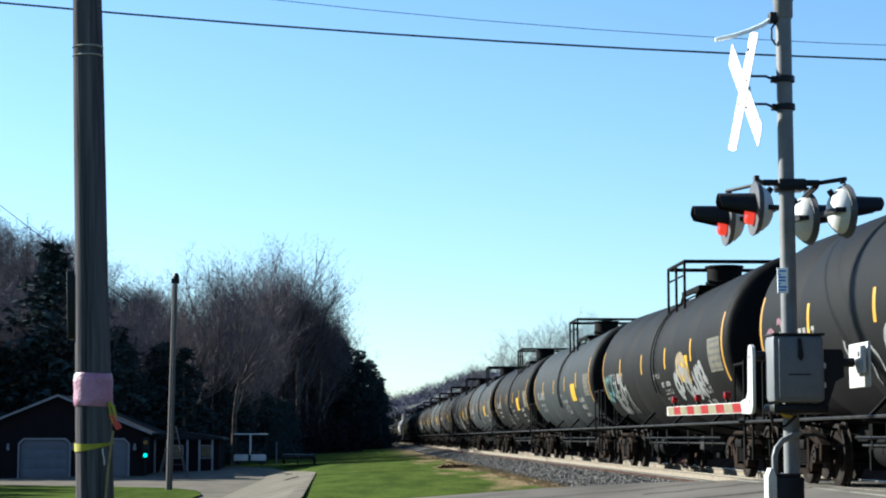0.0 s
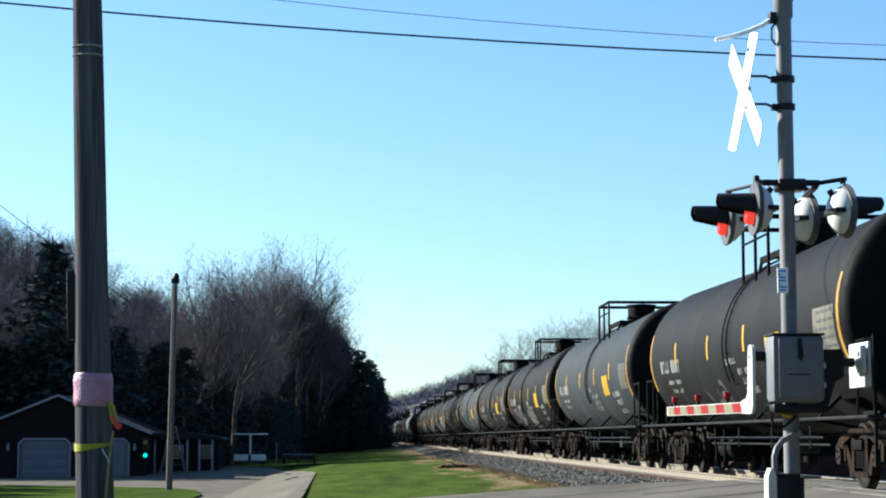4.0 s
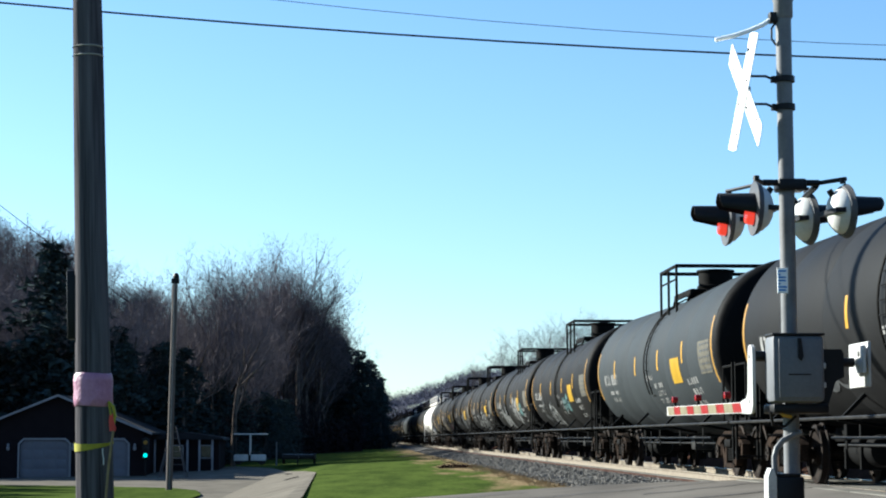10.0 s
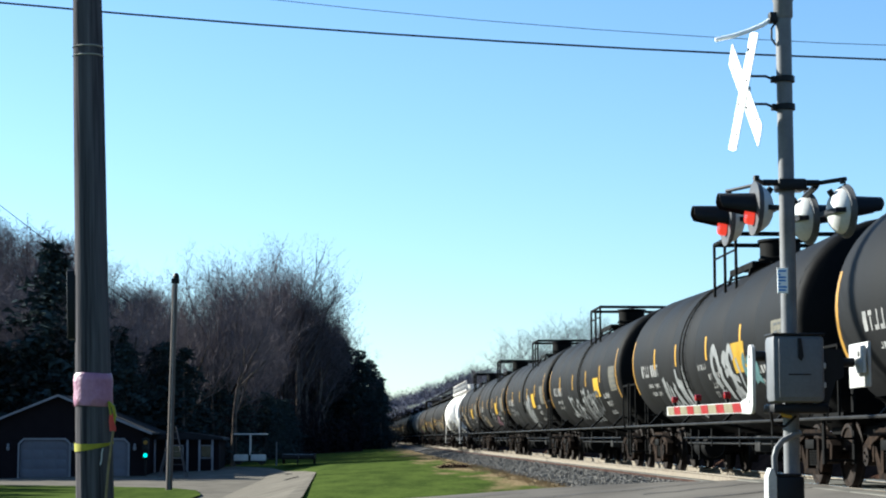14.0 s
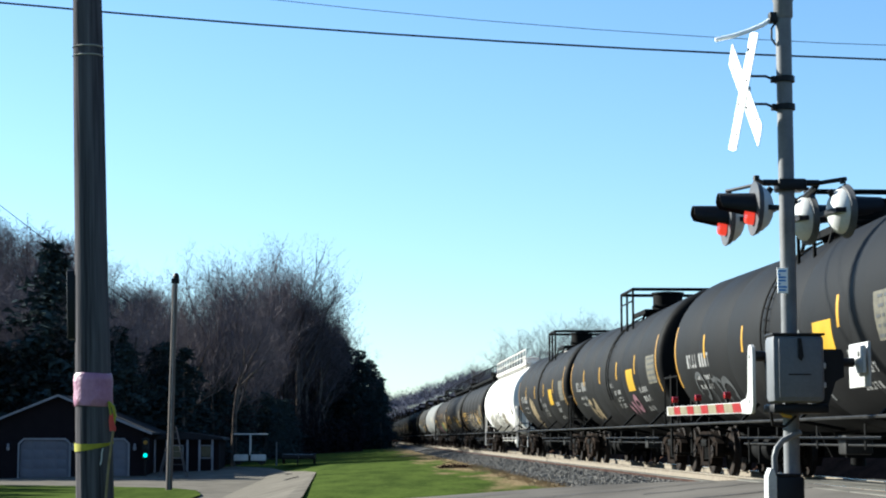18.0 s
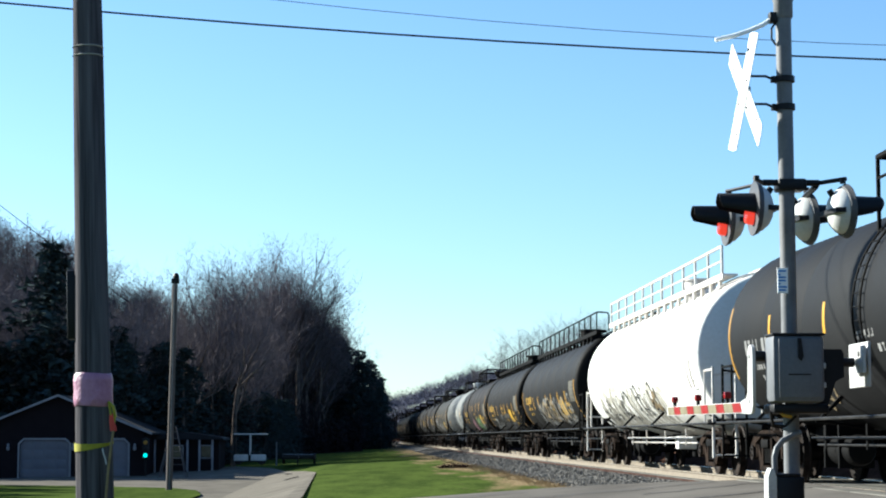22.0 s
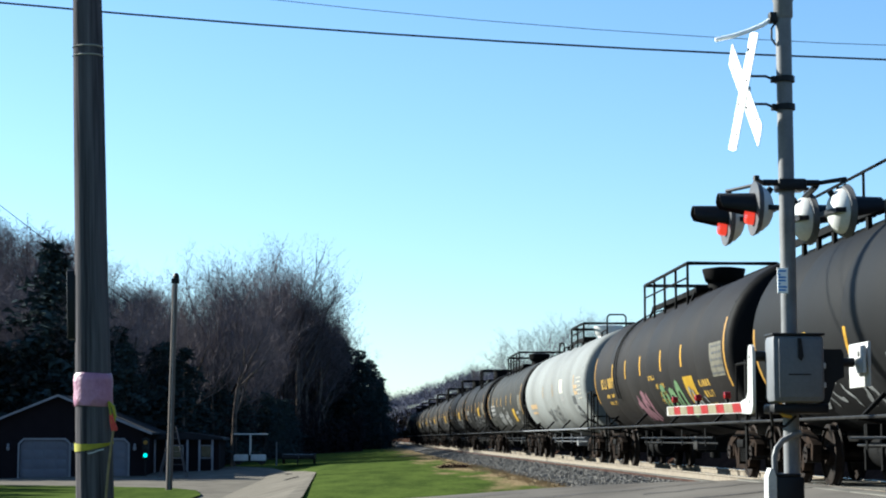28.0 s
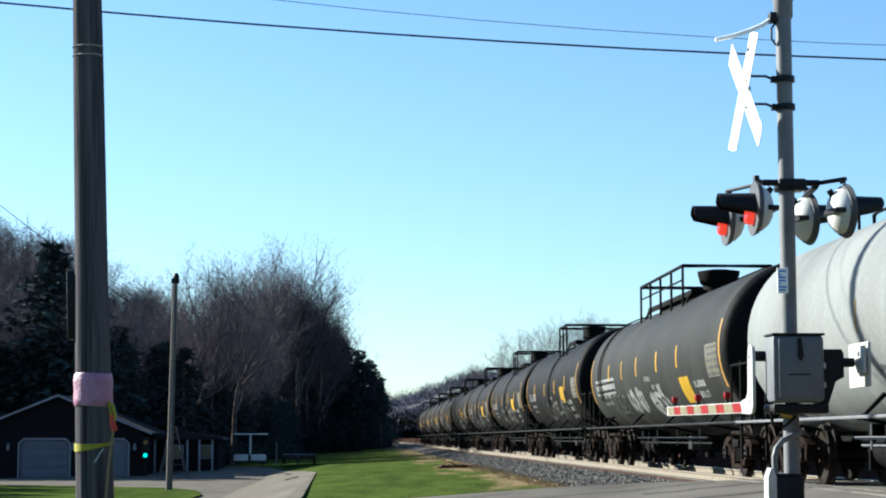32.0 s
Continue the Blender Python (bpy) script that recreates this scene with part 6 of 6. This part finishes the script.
def woods():
    rnd = random.Random(77)
    bare = "leafless brown tree at the edge of the wood"
    # dense wood left of the line
    for i in range(95):
        x = rnd.uniform(-46, -2.5)
        y = 122 + (0 if x < -7 else 8) + abs(rnd.gauss(0, 1)) * 38 + (6 if x > -3 else 0)
        h = rnd.uniform(9.5, 12.5) + (1.5 if -12 < x < -2 else 0)
        if x > -9:
            x, y, h = x * 1.58, y * 1.58, h * 1.52
        plant(rnd.choice(BARE), x, y, h, 14, bare, "bare_tree", "tree", rnd.uniform(0.9, 1.25), rnd.random() * 360)
    for x, y, h in ((-6.8, 204.0, 23.5), (-9.0, 203.0, 24.3), (-5.5, 210.0, 20.7), (-11.7, 206.5, 22.6), (-4.1, 212.5, 17.5), (-7.6, 206.2, 24.7), (-10.5, 209.0, 24.0), (-9.4, 129, 16.2), (-8.4, 211.9, 21.5), (-11.5, 133, 15.0), (-9.4, 214.0, 19.6), (-6.0, 208.1, 18.1), (-8.0, 119, 12.5), (-14, 116, 13.5), (-17.5, 117, 13.0), (-11, 118, 13.0), (-21, 118, 12.5), (-24, 116, 12.0), (-27.5, 119, 12.0)):
        plant(rnd.choice(TALL), x, y, h, 15, "tall leafless tree with fine upper branches", "bare_tree", "tree", 1.0, rnd.random() * 360)
    # entries at x -26 to -30 are unseen, added to shade the lawn strip
    for x, y, h in ((-19.2, 115, 15.0), (-17.4, 118, 12.5), (-26.4, 71, 7.8), (-26.0, 74.5, 7.8), (-26.6, 78, 8.2), (-26.2, 81.5, 8.0), (-26.8, 85, 8.2), (-26.4, 88.5, 8.2), (-27.6, 92, 8.6), (-29.6, 73, 9.4), (-29.8, 79, 9.4), (-30.0, 86, 9.4), (-21.2, 129, 14.6), (-19.4, 134, 13.0), (1.0, 219.7, 10.7), (2.1, 221.7, 9.6), (2.6, 229.5, 8.5), (2.8, 239.1, 7.9), (0.1, 221.7, 12.3), (-1.6, 221.7, 13.6), (-3.3, 223.6, 14.3), (-4.9, 221.7, 13.1), (-2.4, 218.7, 11.2), (-0.4, 217.8, 9.6), (-6.2, 219.7, 12.1), (-4.1, 217.8, 10.4), (1.5, 225.6, 11.2)):
        plant(rnd.choice(FIR), x, y, h, 12, "dark green spruce, one of a set with unseen shade trees", "conifer", "tree", 1.35, rnd.random() * 360)
    for i in range(96):
        x = -rnd.uniform(18, 74)
        y = rnd.uniform(170, 270)
        plant(rnd.choice(LOW), x, y, rnd.uniform(9, 12.5), 14, "leafless tree on the wooded hillside", "bare_tree", "tree", 1.2, rnd.random() * 360)
    for x, y, h in ((-33.5, 168, 11.5), (-31.5, 172, 11), (-30, 166, 10.5), (-35, 176, 11), (-29, 175, 10.5), (-32.5, 160, 10.5), (-27.5, 168, 10), (-36.5, 170, 11)):
        plant(rnd.choice(LOW), x, y, h, 14, "leafless tree on the wooded hillside", "bare_tree", "tree", 1.25, rnd.random() * 360)
    # along the line beyond the wood's edge
    for i in range(40):
        y = rnd.uniform(225, 520)
        plant(rnd.choice(LOW), 2.6 - rnd.random() * 9, y, rnd.uniform(8, 11), 14, bare, "bare_tree", "tree", 1.2, rnd.random() * 360)
    for x, y, h in ((-6.3, 219.7, 19.6), (-5.2, 222.7, 17.9), (-4.4, 217.8, 16.1), (-3.3, 223.6, 15.0), (-2.6, 221.7, 13.7), (-1.6, 225.6, 12.6), (-0.4, 227.4, 11.3), (0.1, 231.4, 10.6)):
        plant(rnd.choice(BARE), x, y, h, 14, bare, "bare_tree", "tree", 1.0, rnd.random() * 360)
    for x, y, h in ((-7.0, 217.8, 18.6), (-5.7, 225.6, 17.9), (-4.6, 223.6, 16.1), (-3.8, 221.7, 15.0), (-2.8, 225.6, 13.9), (-2.1, 223.6, 12.8), (-1.0, 229.5, 12.0), (-7.6, 221.7, 19.1), (-3.5, 215.8, 13.6)):
        plant(rnd.choice(LOW), x, y, h, 14, bare, "bare_tree", "tree", 0.95, rnd.random() * 360)
    # dark spruces between the bare trees behind the garage
    for k in range(15):
        x = -25.5 + 1.05 * k + rnd.uniform(-0.4, 0.4)
        plant(rnd.choice(FIR), x, 114.5 + rnd.uniform(-1.5, 3.0), rnd.uniform(7.6, 9.6), 12, "dark green spruce behind the garage", "conifer", "tree", 1.45, rnd.random() * 360)
    # low spruces added at the end of the lawn so that their shade covers it
    for x, y, h in ((-9.6, 128, 6.4), (-11.0, 125, 7.0), (-12.6, 127, 7.2), (-10.4, 133, 7.4), (-13.8, 124, 7.4), (-12.0, 136, 7.6), (-8.9, 137, 6.4)):
        plant(rnd.choice(FIR), x, y, h, 12, "low dark green spruce added to shade the end of the lawn", "conifer", "tree", 1.5, rnd.random() * 360)
    for k in range(14):
        plant(rnd.choice(FIR), -7.4 + 0.05 * k + rnd.uniform(-0.6, 0.6), 146 + 3.0 * k, rnd.uniform(4.8, 5.6), 12, "low dark green spruce added to shade the end of the lawn", "conifer", "tree", 1.5, rnd.random() * 360)
    # spruces added mostly out of view, placed to shade the garage yard
    for x, y, h in ((-26.5, 106.5, 10.2), (-25.2, 109.5, 10.6), (-23.8, 113.2, 11.0), (-28.6, 107.0, 10.4), (-30.8, 106.6, 10.2), (-33.2, 107.0, 10.6), (-35.6, 106.4, 10.2), (-38.2, 107.2, 10.5), (-41.0, 106.8, 10.4), (-27.2, 111.5, 11.4), (-30.0, 111.0, 12.0), (-34.0, 111.5, 12.2), (-38.0, 112.0, 12.2), (-25.5, 116.0, 12.0)):
        plant(rnd.choice(FIR), x, y, h, 12, "dark green spruce added to shade the yard", "conifer", "tree", 1.5, rnd.random() * 360)
    # dark spruces close to the line, which shade its far end
    for i in range(34):
        y = 212 + 6.0 * i
        plant(rnd.choice(FIR), rnd.uniform(1.6, 3.0) if y < 300 else rnd.uniform(1.0, 3.2), y, rnd.uniform(6.5, 9.5), 12, "dark green spruce beside the railway line", "conifer", "tree", 1.2, rnd.random() * 360)
    for x, y, h in ((14.0, 150, 9.6), (16.8, 152, 10.4), (20.2, 150, 11.2), (22.4, 155, 10.8), (17, 190, 10), (13.5, 210, 9.5)):
        plant(rnd.choice(SLIM), x, y, h, 15, "thin leafless tree beyond the track", "bare_tree", "tree", 1.1, rnd.random() * 360)


woods()


def undergrowth():
    """Dark tangle of shrubs and saplings between the trunks."""
    rnd = random.Random(15)
    v, f = [], []
    for i in range(5600):
        x = rnd.uniform(-50, 0.4)
        y = 125 + (2 if x < -9 else 0.9 * (x + 9)) + abs(rnd.gauss(0, 1)) * 20
        if x > -9:
            x, y = x * 1.52, y * 1.52
        z, h = ground_z(x, y), rnd.uniform(1.5, 8.0) * (1.0 if x < -4 else 0.65)
        for k in range(12):
            a, t = rnd.random() * 6.283, rnd.random()
            lean = rnd.uniform(0.4, 1.5)
            p = Vector((x, y, z + h * 0.7 * t))
            q = p + Vector((math.cos(a) * lean, math.sin(a) * lean, h * rnd.uniform(0.0, 0.4)))
            w = Vector((-math.sin(a), math.cos(a), 0.6)) * rnd.uniform(0.02, 0.1)
            n = len(v)
            v += [tuple(p - w), tuple(p + w), tuple(q)]
            f.append((n, n + 1, n + 2))
    me = bpy.data.meshes.new("undergrowth")
    me.from_pydata(v, [], f)
    me.materials.append(M["underbrush"])
    tagged(new("undergrowth", me), "dark leafless shrubs between the trunks", "undergrowth", kind="stuff")


undergrowth()


def far_woods():
    """Leafless woods on the far hill: rounded crowns of fine slivers."""
    rnd = random.Random(5)
    v, f = [], []
    for i in range(11000):
        x, y = rnd.uniform(-60, 320), rnd.uniform(600, 860)
        z, h, crown = ground_z(x, y), rnd.uniform(7.0, 10.5), rnd.uniform(2.5, 4.2)
        for k in range(24):
            a, r = rnd.random() * 6.283, rnd.random() ** 0.6
            p = Vector((x + crown * r * math.cos(a), y + crown * r * math.sin(a), z + h * (0.25 + 0.65 * rnd.random() * (1 - r * r))))
            a = rnd.random() * 6.283
            lean = rnd.uniform(0.5, 1.8)
            q = p + Vector((math.cos(a) * lean, math.sin(a) * lean, rnd.uniform(0.3, 1.3)))
            w = Vector((-math.sin(a), math.cos(a), 0.3)) * rnd.uniform(0.06, 0.2)
            n = len(v)
            v += [tuple(p - w), tuple(p + w), tuple(q)]
            f.append((n, n + 1, n + 2))
    me = bpy.data.meshes.new("far_woods")
    me.from_pydata(v, [], f)
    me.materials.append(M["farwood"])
    tagged(new("far_woods", me), "leafless woods on the distant hill, haze tinted into their colour", "woods", kind="stuff")


far_woods()


def tufts():
    """Thin dry grass tufts at the ballast's edge."""
    rnd = random.Random(23)
    v, f = [], []
    for i in range(460):
        x, y = 4.2 + abs(rnd.gauss(0, 0.45)), 37.6 + 70 * rnd.random() ** 1.5
        if i > 260:
            x, y = 4.75 + rnd.gauss(0, 0.2), rnd.uniform(42, 76)
        z = ground_z(x, y)
        for k in range(7):
            a, h = rnd.random() * 6.283, rnd.uniform(0.04, 0.11)
            bx, by = x + rnd.gauss(0, 0.06), y + rnd.gauss(0, 0.06)
            n = len(v)
            v += [(bx - 0.006, by, z), (bx + 0.006, by, z), (bx + math.cos(a) * h * 0.7, by + math.sin(a) * h * 0.7, z + h)]
            f.append((n, n + 1, n + 2))
    me = bpy.data.meshes.new("dry_grass")
    me.from_pydata(v, [], f)
    me.materials.append(M["drygrass"])
    tagged(new("dry_grass", me), "dry tan grass tufts along the ballast", "grass", kind="stuff")


tufts()


def brush_heap():
    """Low heap of dead brown stalks at the foot of the ballast."""
    rnd = random.Random(52)
    v, f = [], []
    for i in range(420):
        u = rnd.uniform(-1, 1)
        x, y = 3.85 + 0.55 * u, 72.5 - 1.2 * u + rnd.gauss(0, 0.25)
        z = ground_z(x, y)
        a, h = rnd.random() * 6.283, rnd.uniform(0.03, 0.26) * (1 - 0.5 * u * u)
        w = rnd.uniform(0.008, 0.02)
        n = len(v)
        v += [(x - w, y, z), (x + w, y, z), (x + math.cos(a) * 0.2, y + math.sin(a) * 0.2, z + h)]
        f.append((n, n + 1, n + 2))
    me = bpy.data.meshes.new("brush_heap")
    me.from_pydata(v, [], f)
    me.materials.append(M["darkbrown"])
    tagged(new("brush_heap", me), "low heap of dead brown stalks beside the ballast", "brush", kind="stuff")


brush_heap()


def drain():
    """Cast grate let into the driveway."""
    z = ground_z(-2.7, 76) + 0.06
    g = thing("drain_grate", pose(-2.7, 76, z, 0, -13, 0), "dark cast-iron drain grate in the driveway", "drain")
    bm = bmesh.new()
    for x0, x1, y0, y1 in ((-0.3, 0.3, -0.55, -0.47), (-0.3, 0.3, 0.47, 0.55), (-0.3, -0.24, -0.47, 0.47), (0.24, 0.3, -0.47, 0.47)):
        box(bm, x0, x1, y0, y1, -0.08, 0.01, 0.004)
    part("rim", bm, M["steel"], g)
    slat = kept("grate_slat", lambda: finish("slat", box(bmesh.new(), -0.24, 0.24, -0.03, 0.03, -0.05, 0.004, 0.004), M["steel"]))
    for k in range(9):
        part("slat", slat, M["steel"], g, "", pose(0, -0.42 + 0.105 * k, 0))


drain()


def thicket():
    """Leafless thicket across the far end of the line, coloured dark for the hill's shade."""
    rnd = random.Random(6)
    v, f = [], []
    for i in range(900):
        x, y = rnd.uniform(-16, 26), rnd.uniform(604, 640)
        z, h = ground_z(x, y), rnd.uniform(5, 11)
        for k in range(13):
            a, t = rnd.random() * 6.283, rnd.random()
            lean = rnd.uniform(0.6, 2.6) * (0.4 + t)
            p = Vector((x, y, z + h * 0.6 * t - 0.4))
            q = p + Vector((math.cos(a) * lean, math.sin(a) * lean, h * rnd.uniform(0.15, 0.42)))
            w = Vector((-math.sin(a), math.cos(a), 0.3)) * rnd.uniform(0.08, 0.3)
            n = len(v)
            v += [tuple(p - w), tuple(p + w), tuple(q)]
            f.append((n, n + 1, n + 2))
    me = bpy.data.meshes.new("thicket")
    me.from_pydata(v, [], f)
    # near-black colour stands in for the shade of the hill
    me.materials.append(M["litter_and_shade"])
    tagged(new("thicket", me), "leafless thicket at the far end, hill shade in its colour", "thicket", kind="stuff")


thicket()


def hill_woods():
    """Close growth of young trees that covers the wooded hillside."""
    rnd = random.Random(12)
    v, f = [], []
    for i in range(2600):
        x, y = rnd.uniform(-78, -16), rnd.uniform(172, 262)
        z, h = ground_z(x, y), rnd.uniform(5, 10.5)
        for k in range(12):
            a, t = rnd.random() * 6.283, rnd.random()
            lean = rnd.uniform(0.3, 1.5) * (0.5 + t)
            p = Vector((x, y, z + h * 0.55 * t - 0.3))
            q = p + Vector((math.cos(a) * lean, math.sin(a) * lean, h * rnd.uniform(0.2, 0.45)))
            w = Vector((-math.sin(a), math.cos(a), 0.2)) * rnd.uniform(0.03, 0.1)
            n = len(v)
            v += [tuple(p - w), tuple(p + w), tuple(q)]
            f.append((n, n + 1, n + 2))
    me = bpy.data.meshes.new("hill_woods")
    me.from_pydata(v, [], f)
    me.materials.append(M["twig"])
    tagged(new("hill_woods", me), "dense leafless young growth on the wooded hillside", "woods", kind="stuff")


hill_woods()


# ---- what moves ----
def motions():
    times = [2.0 * k for k in range(17)]
    for car, y in CARS:
        walk(car, [(t, pose(TRACK_X, y - travelled(t), 0)) for t in times])
    # tape ends flutter in the wind
    for end, (x, y, z), rows in SWAY:
        walk(end, [(t, pose(x, y, z, 0, -a, 0)) for t, a in rows])
    # wheels roll on the rail; all wheelsets in the same place of their truck share one set of keys
    turns = [k / FPS for k in range(32 * FPS + 1)]
    first = {}
    for wheel, dy in WHEELS:
        if dy not in first:
            walk(wheel, [(t, pose(0, dy, 0.457, math.degrees(travelled(t) / 0.457))) for t in turns])
            first[dy] = wheel.animation_data
        else:
            wheel.rotation_mode = "QUATERNION"
            keys = wheel.animation_data_create()
            keys.action = first[dy].action
            keys.action_slot = first[dy].action_slot


motions()
